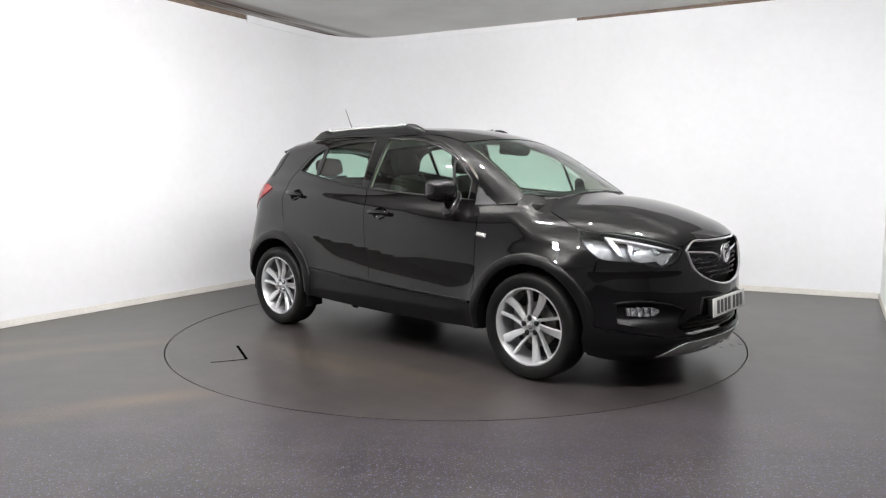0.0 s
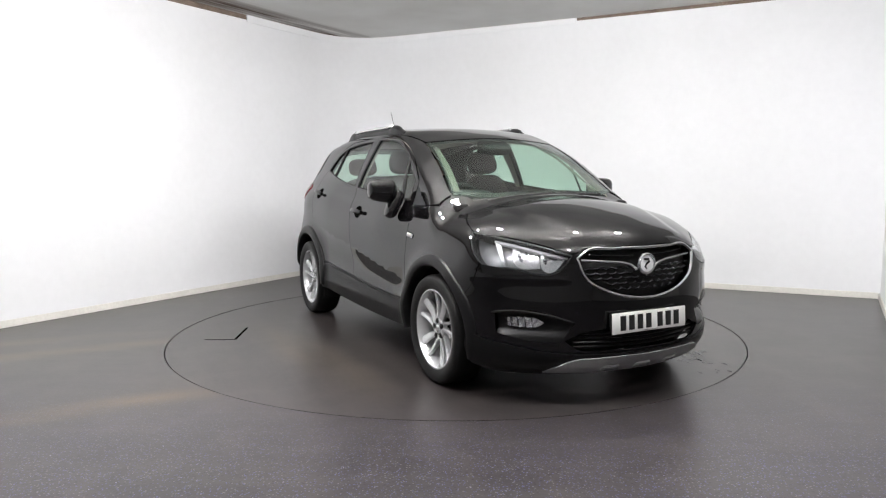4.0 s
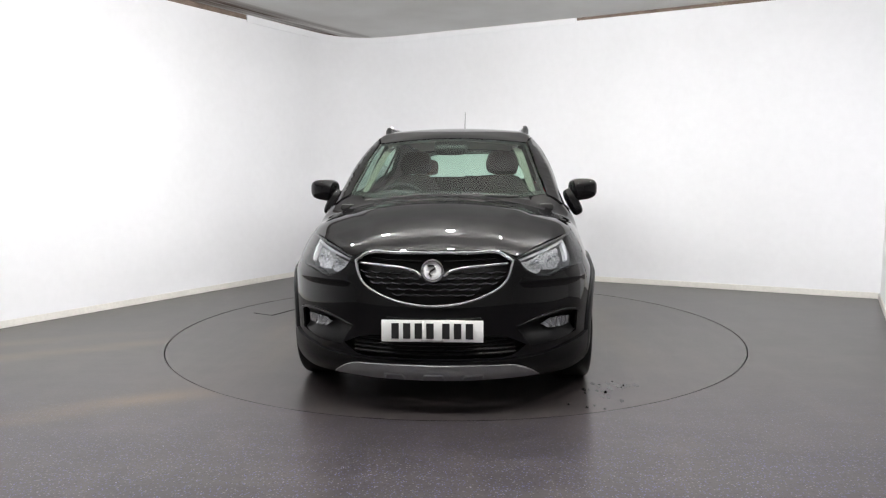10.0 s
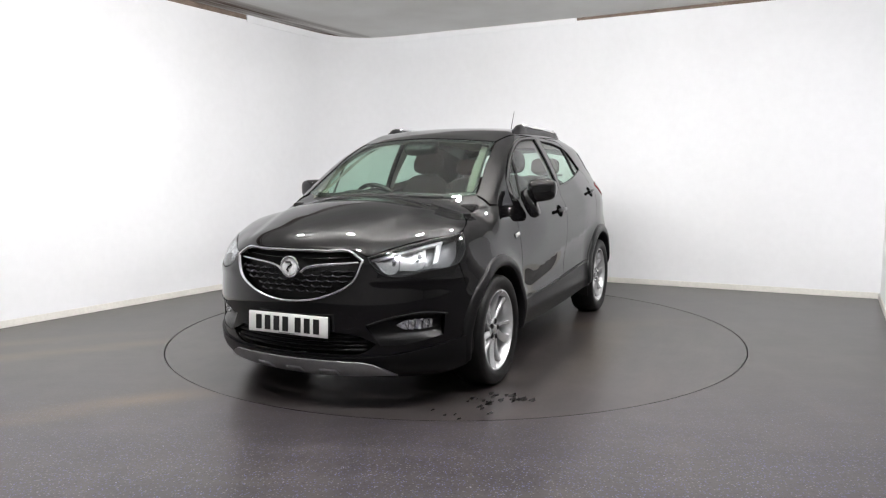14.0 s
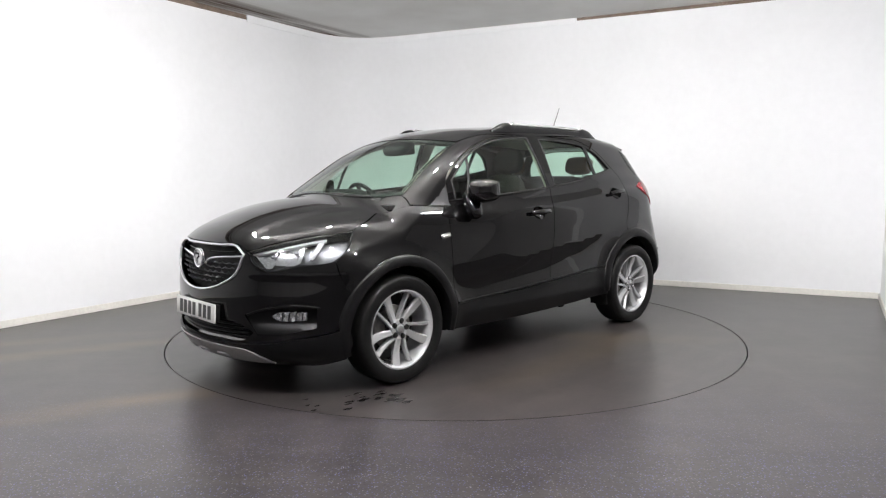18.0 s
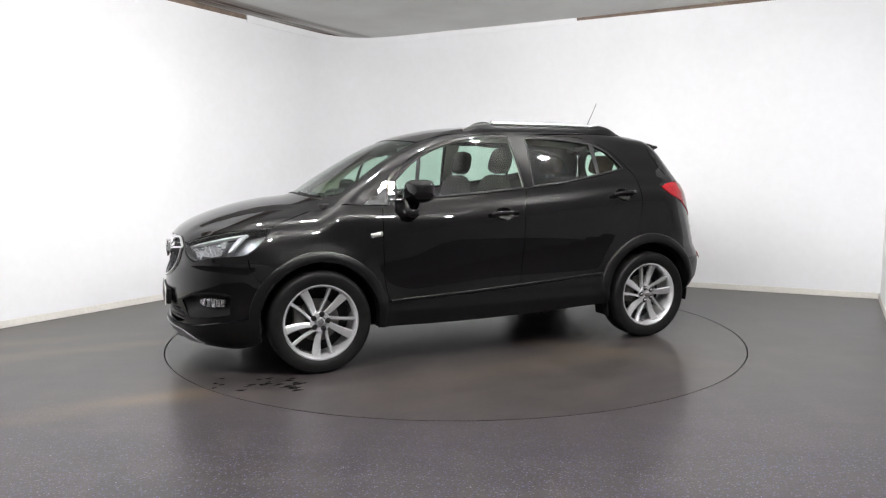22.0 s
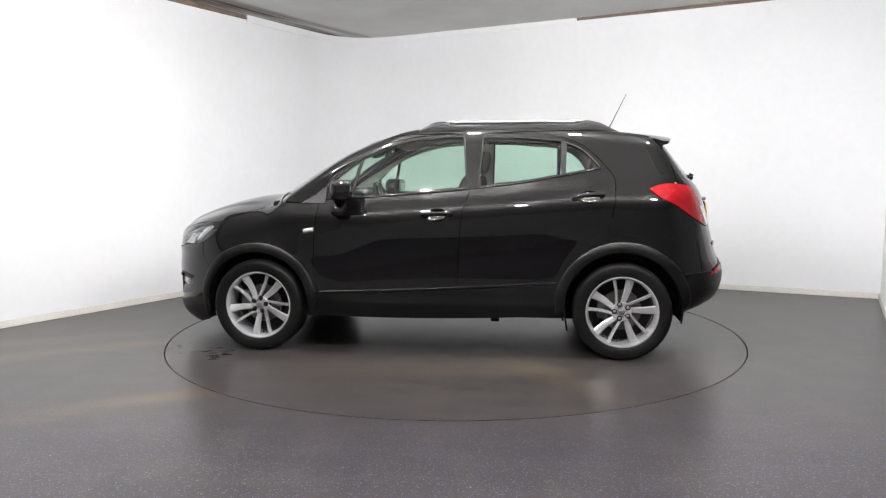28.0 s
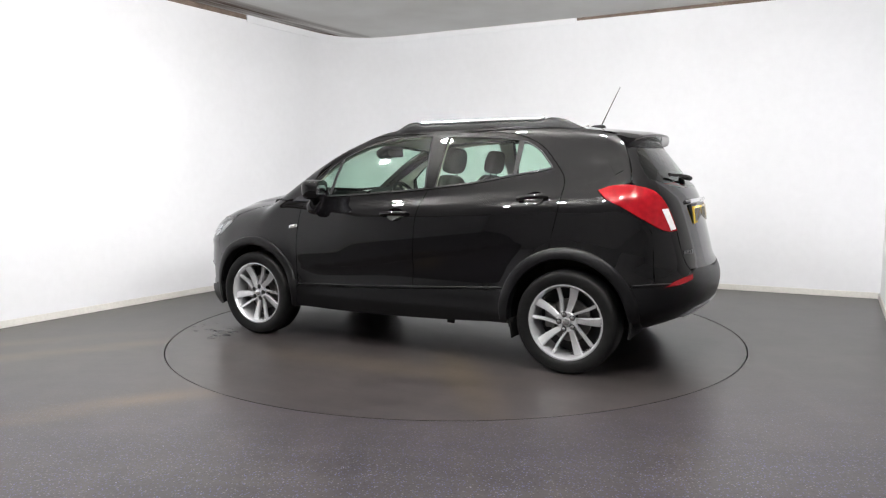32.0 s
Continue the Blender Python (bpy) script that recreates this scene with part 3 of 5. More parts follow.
ARCH_F = (WB, 0.335, 0.378)
ARCH_R = (-WB, 0.345, 0.385)
WIN_F = outline([(0.722, 1.095), (0.722, 1.215), (0.60, 1.322), (0.50, 1.385), (0.372, 1.440), (0.208, 1.486), (0.007, 1.512), (-0.185, 1.522), (-0.222, 1.162), (0.0, 1.143), (0.25, 1.124), (0.508, 1.106)])
WIN_R = outline([(-0.330, 1.512), (-0.584, 1.506), (-0.868, 1.478), (-0.868, 1.252), (-0.60, 1.205), (-0.310, 1.172)])
WIN_Q = outline([(-0.906, 1.468), (-1.006, 1.418), (-1.125, 1.298), (-1.0, 1.274), (-0.896, 1.256)])
DOOR_F = outline([(0.822, 0.425), (0.846, 0.52), (0.856, 0.70), (0.850, 0.90), (0.838, 1.05), (0.79, 1.055), (0.775, 1.215), (0.62, 1.350), (0.45, 1.440), (0.208, 1.513), (-0.05, 1.538), (-0.252, 1.546), (-0.252, 1.16), (-0.21, 1.04), (-0.178, 0.75), (-0.162, 0.465), (0.30, 0.44)])
DOOR_R = outline([(-0.162, 0.465), (-0.178, 0.75), (-0.21, 1.04), (-0.252, 1.16), (-0.252, 1.546), (-0.584, 1.538), (-0.87, 1.512), (-1.03, 1.440), (-1.165, 1.305), (-1.218, 1.235), (-1.224, 1.097), (-1.198, 0.948), (-1.17, 0.80)] + arc(*ARCH_R, 74, 22, 12) + [(-0.50, 0.485)])
FENDER = outline([(0.822, 0.425), (0.846, 0.52), (0.856, 0.70), (0.850, 0.90), (0.838, 1.05), (0.965, 1.058), (1.10, 1.062), (1.30, 1.018), (1.45, 0.972), (1.545, 0.935), (1.60, 0.86), (1.707, 0.772), (1.70, 0.70)] + arc(*ARCH_F, 33, 166, 26))
SAIL = outline([(0.965, 1.058), (0.79, 1.055), (0.783, 1.19)])
# the edge that windscreen and roof share with the body side, from the windscreen's foot to the tailgate
EDGE = [(1.088, 0.638), (0.93, 0.607), (0.78, 0.576), (0.62, 0.551), (0.50, 0.534), (0.30, 0.570), (0.0, 0.579), (-0.5, 0.576), (-1.0, 0.549), (-1.35, 0.504), (-1.52, 0.470)]
EDGE_XZ = [(p[0], p[2]) for p in from_top(np.array(EDGE))]
GATE_SEAM = [(-1.568, 1.41), (-1.612, 1.30), (-1.635, 1.20), (-1.66, 1.180)]
SIDE = outline([(1.10, 1.068)] + EDGE_XZ + GATE_SEAM[:3] + [(-1.60, 1.188), (-1.52, 1.180), (-1.445, 1.152), (-1.492, 1.108), (-1.60, 1.05), (-1.70, 0.985), (-1.765, 0.90), (-1.785, 0.75), (-1.80, 0.60)] + [(-1.66, 0.575)] + arc(*ARCH_R, 144, 78, 14) + [(-1.17, 0.80), (-1.198, 0.948), (-1.224, 1.097), (-1.218, 1.235), (-1.165, 1.305), (-1.03, 1.440), (-0.87, 1.512), (-0.584, 1.538), (-0.252, 1.546), (-0.05, 1.538), (0.208, 1.513), (0.45, 1.440), (0.62, 1.350), (0.775, 1.215), (0.783, 1.19), (0.965, 1.058)])
SILL = outline([(0.90, 0.40), (0.822, 0.425), (0.30, 0.44), (-0.162, 0.465), (-0.50, 0.485), (-0.87, 0.508), (-0.895, 0.42), (-0.89, 0.29), (-0.3, 0.262), (0.5, 0.252), (0.90, 0.262)])

HANDLES = ((-0.022, 0.978), (-1.047, 1.097))


def handle_cup(hx, hz):
    return outline([(hx + 0.068 * math.cos(a) - 0.005, hz + 0.043 * math.sin(a)) for a in np.linspace(0, 2 * math.pi, 13)[:-1]], 0.012)


def wheel_arch(cx, cz, r0, r1, a0, a1, s):
    """A rounded moulding round a wheel opening: proud of the body, with a turned-in lip."""
    section = ((1.0, -0.012), (1.0, 0.006), (0.96, 0.0115), (0.85, 0.0140), (0.5, 0.0155), (0.2, 0.0145), (0.05, 0.011), (0.0, 0.003), (0.0, -0.07))
    n, m = 60, len(section)
    angles = np.radians(np.linspace(a0, a1, n))
    # both ends narrow a little towards the sill and the bumper
    narrow = 1 - 0.28 * ramp(-np.sin(angles), -0.30, 0.15)
    rows = []
    for fr, up in section:
        r = r0 + (r1 - r0) * fr * narrow
        q = np.stack([cx + r * np.cos(angles), cz + r * np.sin(angles)], -1)
        p = from_side(q)
        p[:, 1] += up
        rows.append(p)
    verts = np.stack(rows, 1).reshape(-1, 3) * (1, s, 1)
    faces = []
    for i in range(n - 1):
        for k in range(m - 1):
            q = (i * m + k, i * m + k + 1, i * m + m + k + 1, i * m + m + k)
            faces.append(q if s < 0 else q[::-1])
    bm = bmesh.new()
    vs = [bm.verts.new(v) for v in verts]
    for f in faces:
        bm.faces.new([vs[i] for i in f])
    return part("wheel_arch_trim", bm, TRIM, car, "satin black wheel arch moulding")


for s in both:
    panel("front_wing", FENDER, from_side, PAINT, car, side=s)
    door = panel("front_door", DOOR_F, from_side, PAINT, car, holes=[grown(WIN_F, 0.006), handle_cup(*HANDLES[0])], side=s, grid=0.022)
    panel("window_pane", grown(WIN_F, 0.012), from_side, PANE, door, "green tinted side window", lift=-0.008, depth=0, gap=0, side=s)
    door2 = panel("rear_door", DOOR_R, from_side, PAINT, car, holes=[grown(WIN_R, 0.006), grown(WIN_Q, 0.006), handle_cup(*HANDLES[1])], side=s, grid=0.022)
    panel("window_pane", grown(WIN_R, 0.012), from_side, PANE, door2, "green tinted side window", lift=-0.008, depth=0, gap=0, side=s)
    panel("quarter_pane", grown(WIN_Q, 0.012), from_side, PANE, door2, "small green tinted quarter window", lift=-0.008, depth=0, gap=0, side=s)
    panel("body_side", SIDE, from_side, PAINT, car, side=s)
    panel("mirror_sail", SAIL, from_side, SATIN, car, "satin black triangular trim", side=s)
    panel("corner_glass", outline([(-1.43, 1.452), (-1.535, 1.405), (-1.578, 1.27), (-1.535, 1.245), (-1.475, 1.335)]), from_side, GLOSS, car, "gloss black corner panel beside the rear window", side=s, lift=0.003, depth=0.006)
    panel("sill", SILL, from_side, TRIM, car, "satin black sill cladding", side=s, depth=0.03)
    wheel_arch(*ARCH_F, 0.446, -16, 190, s)
    wheel_arch(*ARCH_R, 0.458, -4, 188, s)

# bonnet, roof and windscreen, laid from above
# the bonnet's side edge follows the wing's upper edge
WING_EDGE = [(p[0], p[1] - 0.002) for p in from_side(np.array([(1.545, 0.935), (1.45, 0.972), (1.30, 1.018), (1.13, 1.056)]))]
NOSE_TOP = np.vstack([[(0, 0.862)], F((0.20, 0.862), (0.345, 0.858), (0.424, 0.828), (0.53, 0.870), (0.65, 0.907))])
bonnet_half = [(p[0], abs(p[1])) for p in round_nose(NOSE_TOP)] + WING_EDGE + [(1.20, 0.50), (1.26, 0.25), (1.275, 0.0)]
bonnet_half[0] = (bonnet_half[0][0], 0.0)
panel("bonnet", outline(mirrored([(y, x) for x, y in bonnet_half])[:, ::-1]), from_top, PAINT, car)
for s in both:
    panel("wing_corner", outline([(1.16, 0.73), (1.21, 0.53), (1.15, 0.55), (1.085, 0.625), (1.02, 0.65), (1.03, 0.74)]), from_top, PAINT, car, lift=-0.008, depth=0.0, gap=0.0, side=s, grid=0.02)
screen_half = [(1.262, 0.0), (1.245, 0.25), (1.185, 0.48), (1.085, 0.634), (0.78, 0.572), (0.50, 0.530), (0.535, 0.40), (0.565, 0.2), (0.572, 0.0)]
panel("windscreen", outline(mirrored([(y, x) for x, y in screen_half])[:, ::-1]), from_top, PANE, car, "green tinted windscreen", lift=-0.003, depth=0)
roof_half = [(0.570, 0.0), (0.562, 0.2), (0.532, 0.40), (0.497, 0.530), (0.30, 0.568), (0.0, 0.577), (-0.5, 0.574), (-1.0, 0.547), (-1.35, 0.502), (-1.52, 0.468), (-1.56, 0.2), (-1.565, 0.0)]
panel("roof", outline(mirrored([(y, x) for x, y in roof_half])[:, ::-1]), from_top, PAINT, car)

# nose, unrolled
GRILLE = mirrored(np.vstack([[(0, 0.853)], F((0.20, 0.853), (0.345, 0.848), (0.408, 0.808), (0.373, 0.708), (0.258, 0.634), (0.13, 0.598)), [(0, 0.587)]]))
INTAKE = mirrored(np.vstack([[(0, 0.425)], F((0.30, 0.425), (0.375, 0.415), (0.477, 0.372), (0.43, 0.335), (0.2, 0.315)), [(0, 0.312)]]))
POCKET = np.vstack([F((0.765, 0.525), (0.66, 0.540), (0.52, 0.505), (0.43, 0.470), (0.50, 0.362), (0.62, 0.372), (0.76, 0.405))])
HEADLAMP = np.vstack([S((1.545, 0.935), (1.60, 0.86), (1.707, 0.772)), F((0.70, 0.750), (0.53, 0.730), (0.47, 0.762), (0.424, 0.826), (0.53, 0.868), (0.65, 0.905))])
LIP = np.vstack([S((1.655, 0.395), (1.75, 0.372)), F((0.70, 0.345), (0.55, 0.315), (0.40, 0.303)), [(0, 0.30)]])
BUMPER = mirrored(np.vstack([[(0, 0.862)], F((0.20, 0.862), (0.345, 0.858), (0.424, 0.826), (0.47, 0.762), (0.53, 0.730), (0.70, 0.750)), S((1.707, 0.772), (1.70, 0.70)), S(*arc(*ARCH_F, 33, 9, 8)), LIP]))
VALANCE = mirrored(np.vstack([LIP[::-1], S((1.64, 0.30), (1.66, 0.215), (1.75, 0.19)), F((0.62, 0.185), (0.3, 0.182)), [(0, 0.182)]]))
SKID = mirrored(np.vstack([[(0, 0.284)], F((0.30, 0.282), (0.43, 0.275), (0.50, 0.245), (0.55, 0.203), (0.47, 0.20), (0.3, 0.193)), [(0, 0.190)]]))
pocket_l, pocket_r = outline(POCKET), outline(POCKET * (-1, 1))
panel("front_bumper", outline(BUMPER), round_nose, PAINT, car, holes=[outline(GRILLE), outline(INTAKE), pocket_l, pocket_r])
panel("lower_valance", outline(VALANCE), round_nose, TRIM, car, "satin black lower bumper lip", lift=0.012, depth=0.03)
panel("skid_plate", outline(SKID), round_nose, SILVER, car, "silver painted skid plate", lift=0.020, depth=0.02)

# tail, unrolled
TAIL_LAMP = np.vstack([S((-1.445, 1.152), (-1.52, 1.180), (-1.60, 1.188), (-1.66, 1.180), s=-1), F((0.62, 1.135), (0.56, 1.02), (0.535, 0.90), (0.60, 0.895), s=-1), S((-1.70, 0.985), (-1.60, 1.05), (-1.492, 1.108), s=-1)])
REAR_GLASS = mirrored(np.vstack([[(0, 1.47)], F((0.30, 1.462), (0.46, 1.43), (0.56, 1.32), (0.60, 1.225), (0.40, 1.175), s=-1), [(0, 1.165)]]))
GATE_TOP = wrap_from(from_top(np.array([(-1.565, 0.001), (-1.56, 0.2), (-1.523, 0.468)])), -1)
GATE_TOP[0, 0] = 0
GATE = mirrored(np.vstack([GATE_TOP, S(*GATE_SEAM, s=-1), F((0.62, 1.135), (0.56, 1.02), (0.535, 0.90), (0.53, 0.75), (0.50, 0.66), s=-1), [(0, 0.65)]]))
REAR_UP = np.vstack([F((0.535, 0.90), (0.60, 0.895), s=-1), S((-1.70, 0.985), (-1.765, 0.90), (-1.785, 0.75), (-1.80, 0.60), s=-1), F((0.62, 0.58), (0.50, 0.64), (0.53, 0.75), s=-1)])
REAR_BUMP = mirrored(np.vstack([[(0, 0.645)], F((0.49, 0.645), (0.60, 0.585), s=-1), S((-1.80, 0.60), (-1.66, 0.575), (-1.655, 0.45), (-1.66, 0.345), (-1.69, 0.29), (-1.80, 0.30), s=-1), F((0.5, 0.325), s=-1), [(0, 0.335)]]))
panel("tailgate", outline(GATE), round_tail, PAINT, car, holes=[outline(REAR_GLASS)])
panel("rear_window", grown(outline(REAR_GLASS), 0.01), round_tail, PANE, car, "green tinted rear window", lift=-0.004, depth=0, gap=0)
panel("rear_bumper", outline(REAR_BUMP), round_tail, TRIM, car, "satin black rear bumper")
for s in both:
    lamp = panel("rear_light", outline(TAIL_LAMP), round_tail, RED, car, "red rear light with a clear reversing lens", lift=0.006, side=s)
    panel("reversing_lens", outline(F((0.632, 1.035), (0.578, 1.040), (0.546, 0.910), (0.598, 0.902), s=-1)), round_tail, WHITE_LENS, lamp, "clear reversing lens", side=s, lift=0.0085, depth=0.006, grid=0.02)
    panel("lamp_back", outline(TAIL_LAMP), round_tail, DARK, lamp, lift=-0.03, depth=0, side=s)
    panel("rear_corner", outline(REAR_UP), round_tail, PAINT, car, side=s)


# ---- wheels ----
def wheel(x, s, spin, bolt_mat):
    """An alloy wheel with five pairs of swept spokes; its outer face looks along +y."""
    hub = part("wheel", lathe([(0.232, -0.10), (0.240, -0.09), (0.236, 0.0), (0.238, 0.075), (0.2465, 0.085), (0.2465, 0.091), (0.234, 0.092), (0.222, 0.074), (0.216, 0.030), (0.214, -0.10)], 72), ALLOY, car, "silver alloy wheel with a black tyre")
    part("tyre", lathe([(0.238, -0.098), (0.262, -0.104), (0.296, -0.106), (0.318, -0.098), (0.328, -0.080), (0.3305, -0.03), (0.331, 0.0), (0.3305, 0.03), (0.328, 0.080), (0.318, 0.098), (0.310, 0.103), (0.296, 0.106), (0.272, 0.104), (0.250, 0.097), (0.240, 0.090)], 96), RUBBER, hub)
    part("brake_disc", lathe([(0.06, -0.03), (0.138, -0.03), (0.138, -0.010), (0.06, -0.010)], 48), STEEL, hub)
    # dark disc added behind the spokes, as the shade in their gaps
    part("backing", lathe([(0.02, -0.085), (0.222, -0.085), (0.222, -0.075), (0.02, -0.075)], 48), DARK, hub)
    part("caliper", box(0.075, 0.07, 0.15, pose(0.122, -0.02, 0.02), 0.012), STEEL, hub)
    part("hub_plate", lathe([(0.004, 0.03), (0.060, 0.03), (0.066, 0.056), (0.060, 0.062), (0.036, 0.062), (0.032, 0.052), (0.004, 0.052)], 48), ALLOY, hub)

    def spoke(a0, a1, w0, w1):
        bm = bmesh.new()
        rows = []
        start, end = (Vector((r * math.cos(math.pi - radians(g)), 0, r * math.sin(math.pi - radians(g)))) for r, g in ((0.056, a0), (0.2345, a1)))
        along = (end - start).normalized()
        across = Vector((-along.z, 0, along.x))
        for i in range(9):
            f = i / 8
            w = w0 + (w1 - w0) * f ** 1.2
            y = 0.060 + 0.019 * f - 0.010 * math.sin(math.pi * f)
            c = start.lerp(end, f) + across * (0.006 * math.sin(math.pi * f))
            d = across
            rows.append([bm.verts.new(c + d * (k * w / 2) + Vector((0, y - dy, 0))) for k, dy in ((-0.80, 0.034), (-1, 0.010), (-0.72, 0.0), (0.50, 0.003), (1, 0.012), (0.80, 0.034))])
        for p, q in zip(rows, rows[1:]):
            for k in range(6):
                bm.faces.new((p[k], p[(k + 1) % 6], q[(k + 1) % 6], q[k]))
        bm.faces.new(rows[0]), bm.faces.new(rows[-1][::-1])
        return bm
    for k in range(5):
        a = 72 * k + spin
        part("spoke", spoke(a + 54, a + 46, 0.036, 0.062), ALLOY, hub)
        part("spoke", spoke(a + 95, a + 73, 0.021, 0.025), ALLOY, hub)
        b = math.pi - radians(a + 77)
        # dark disc in place of the shade in each bolt's well
        part("bolt_well_shade", disc(0.0175, 0.006, Matrix.Translation((0.049 * math.cos(b), 0.0605, 0.049 * math.sin(b))) @ pose(0, 0, 0, 90), 16), DARK, hub)
        part("bolt", disc(0.0125, 0.02, Matrix.Translation((0.049 * math.cos(b), 0.060, 0.049 * math.sin(b))) @ pose(0, 0, 0, 90), 12, bevel=0.003), bolt_mat, hub)
    part("hub_cap", disc(0.029, 0.012, pose(0, 0.060, 0, 90), 32, bevel=0.003), SILVER, hub)
    part("badge", disc(0.022, 0.004, pose(0, 0.0675, 0, 90), 24, bevel=0.001), CHROME, hub, "round chrome wheel badge")
    hub.matrix_basis = pose(x, 0.776 * s, WHEEL_Z, 0, 0, 0 if s > 0 else 180)
    return hub


wheel(WB, 1, 0, DARK)
wheel(WB, -1, 20, DARK)
wheel(-WB, 1, 31, CHROME)
wheel(-WB, -1, 30, CHROME)


# ---- under the skin: floor pan, wheel housings, engine bay ----
part("floor_pan", merge(box(3.35, 1.10, 0.16, pose(0.16, 0, 0.29), 0.03), box(1.62, 1.56, 0.13, pose(0.0, 0, 0.345), 0.02)), UNDER, car)
part("engine_bay", merge(box(0.55, 1.0, 0.50, pose(1.66, 0, 0.58), 0.05), box(0.10, 1.36, 0.70, pose(1.17, 0, 0.72), 0.02)), UNDER, car)
part("boot_floor", box(0.85, 1.16, 0.52, pose(-1.45, 0, 0.62), 0.05), CLOTH, car)
for x in (WB, -WB):
    for s in both:
        bm = bmesh.new()
        rows = []
        for a in np.linspace(-12, 192, 30):
            c, d = math.cos(radians(a)), math.sin(radians(a))
            rows.append([bm.verts.new((x + r * c, y * s, 0.338 + r * d)) for r, y in ((0.405, 0.52), (0.405, 0.825), (0.392, 0.835))])
        for p, q in zip(rows, rows[1:]):
            for k in range(2):
                bm.faces.new((p[k], p[k + 1], q[k + 1], q[k]))
        bm.faces.new([r[0] for r in rows])
        part("wheel_housing", bm, UNDER, car, "black wheel arch liner")
        part("drive_shaft", tube([(x, 0.60 * s, WHEEL_Z), (x, 0.1 * s, WHEEL_Z - 0.02)], 0.035, 12), UNDER, car)
for s in both:
    part("mud_flap", box(0.012, 0.16, 0.13, pose(-0.905, 0.775 * s, 0.255, 0, 8), 0.004), UNDER, car)
    part("jacking_point", box(0.06, 0.02, 0.05, pose(-0.42, 0.76 * s, 0.252), 0.008), UNDER, car)
part("exhaust", tube([(-0.3, -0.1, 0.22), (-1.2, -0.25, 0.21), (-1.60, -0.40, 0.26)], 0.028, 12), STEEL, car)

# ---- cabin ----
CABIN_LOW_F = outline([(0.82, 0.44), (0.84, 1.05), (0.70, 1.085), (0.25, 1.108), (-0.21, 1.145), (-0.16, 0.48)])
CABIN_LOW_R = outline([(-0.165, 0.48), (-0.21, 1.145), (-0.60, 1.188), (-1.0, 1.255), (-1.16, 1.25), (-1.17, 0.82), (-0.90, 0.60), (-0.85, 0.52)])
PILLAR_A = outline([(1.06, 1.095), (0.92, 1.205), (0.76, 1.300), (0.60, 1.388), (0.47, 1.445), (0.30, 1.500), (0.10, 1.535), (-0.2, 1.548), (-0.2, 1.528), (0.01, 1.518), (0.21, 1.490), (0.375, 1.445), (0.50, 1.390), (0.60, 1.328), (0.735, 1.215), (0.75, 1.10)])
PILLAR_B = outline([(-0.195, 1.535), (-0.325, 1.535), (-0.30, 1.16), (-0.232, 1.15)])
PILLAR_C = outline([(-0.33, 1.545), (-0.87, 1.52), (-1.2, 1.47), (-1.40, 1.42), (-1.52, 1.30), (-1.48, 1.18), (-1.2, 1.20), (-1.13, 1.28), (-1.01, 1.43), (-0.91, 1.475), (-0.58, 1.515)])
for s in both:
    panel("door_card", CABIN_LOW_F, from_side, DARK, car, "dark inner door trim", lift=-0.075, side=s, depth=0.0, grid=0.08)
    panel("door_card", CABIN_LOW_R, from_side, DARK, car, "dark inner door trim", lift=-0.075, side=s, depth=0.0, grid=0.08)
    panel("pillar_trim", PILLAR_A, from_side, LINING, car, "pale grey pillar trim", lift=-0.035, side=s, depth=0.0, grid=0.05)
    panel("pillar_trim", PILLAR_B, from_side, LINING, car, "pale grey pillar trim", lift=-0.035, side=s, depth=0.0, grid=0.05)
    panel("pillar_trim", PILLAR_C, from_side, CLOTH, car, "dark rear pillar trim", lift=-0.035, side=s, depth=0.0, grid=0.05)
    panel("pillar_cover", outline([(-0.200, 1.530), (-0.322, 1.522), (-0.302, 1.168), (-0.236, 1.160)]), from_side, GLOSS, car, "gloss black door pillar cover", lift=0.003, side=s, depth=0.006, gap=0.004)
for s in both:
    panel("pillar_trim", outline([(1.06, 0.602), (0.78, 0.550), (0.50, 0.508), (0.46, 0.42), (0.62, 0.462), (0.80, 0.492), (1.03, 0.545)]), from_top, PILLAR, car, "pale grey windscreen pillar trim", lift=-0.055, side=s, depth=0.0, grid=0.05)
lining_half = [(0.50, 0.0), (0.49, 0.2), (0.45, 0.50), (0.0, 0.545), (-0.5, 0.54), (-1.0, 0.515), (-1.40, 0.45), (-1.50, 0.0)]
panel("headlining", outline(mirrored([(y, x) for x, y in lining_half])[:, ::-1]), from_top, LINING, car, "pale grey cloth headlining", lift=-0.05, depth=0.0, grid=0.08)


def blob(sx, sy, sz, m=None, power=0.55, n=24, taper=None):
    """A rounded cushion-like solid."""
    bm = bmesh.new()
    bmesh.ops.create_uvsphere(bm, u_segments=n, v_segments=n // 2, radius=1)
    for v in bm.verts:
        c = [math.copysign(abs(k) ** power, k) for k in v.co]
        v.co = (c[0] * sx / 2, c[1] * sy / 2, c[2] * sz / 2)
        if taper:
            taper(v.co)
    if m is not None:
        bm.transform(m)
    return bm


bm = blob(0.50, 1.36, 0.32, pose(0.96, 0, 0.93), 0.4)
dash = part("dashboard", bm, DARK, car, "dark grey moulded dashboard")
part("instrument_hood", blob(0.26, 0.34, 0.12, pose(0.80, -0.36, 1.09), 0.6), DARK, dash)
part("centre_console", blob(0.9, 0.24, 0.36, pose(0.45, 0, 0.62), 0.4), DARK, dash)
tilt = pose(0.60, -0.36, 1.02, 0, -62)
ring = tube([(0.185 * math.cos(a), 0.185 * math.sin(a), 0) for a in np.linspace(0, 2 * math.pi, 41)[:-1]], 0.016, 10, closed=True)
ring.transform(tilt)
wheel_rim = part("steering_wheel", ring, DARK, car, "dark leather steering wheel")
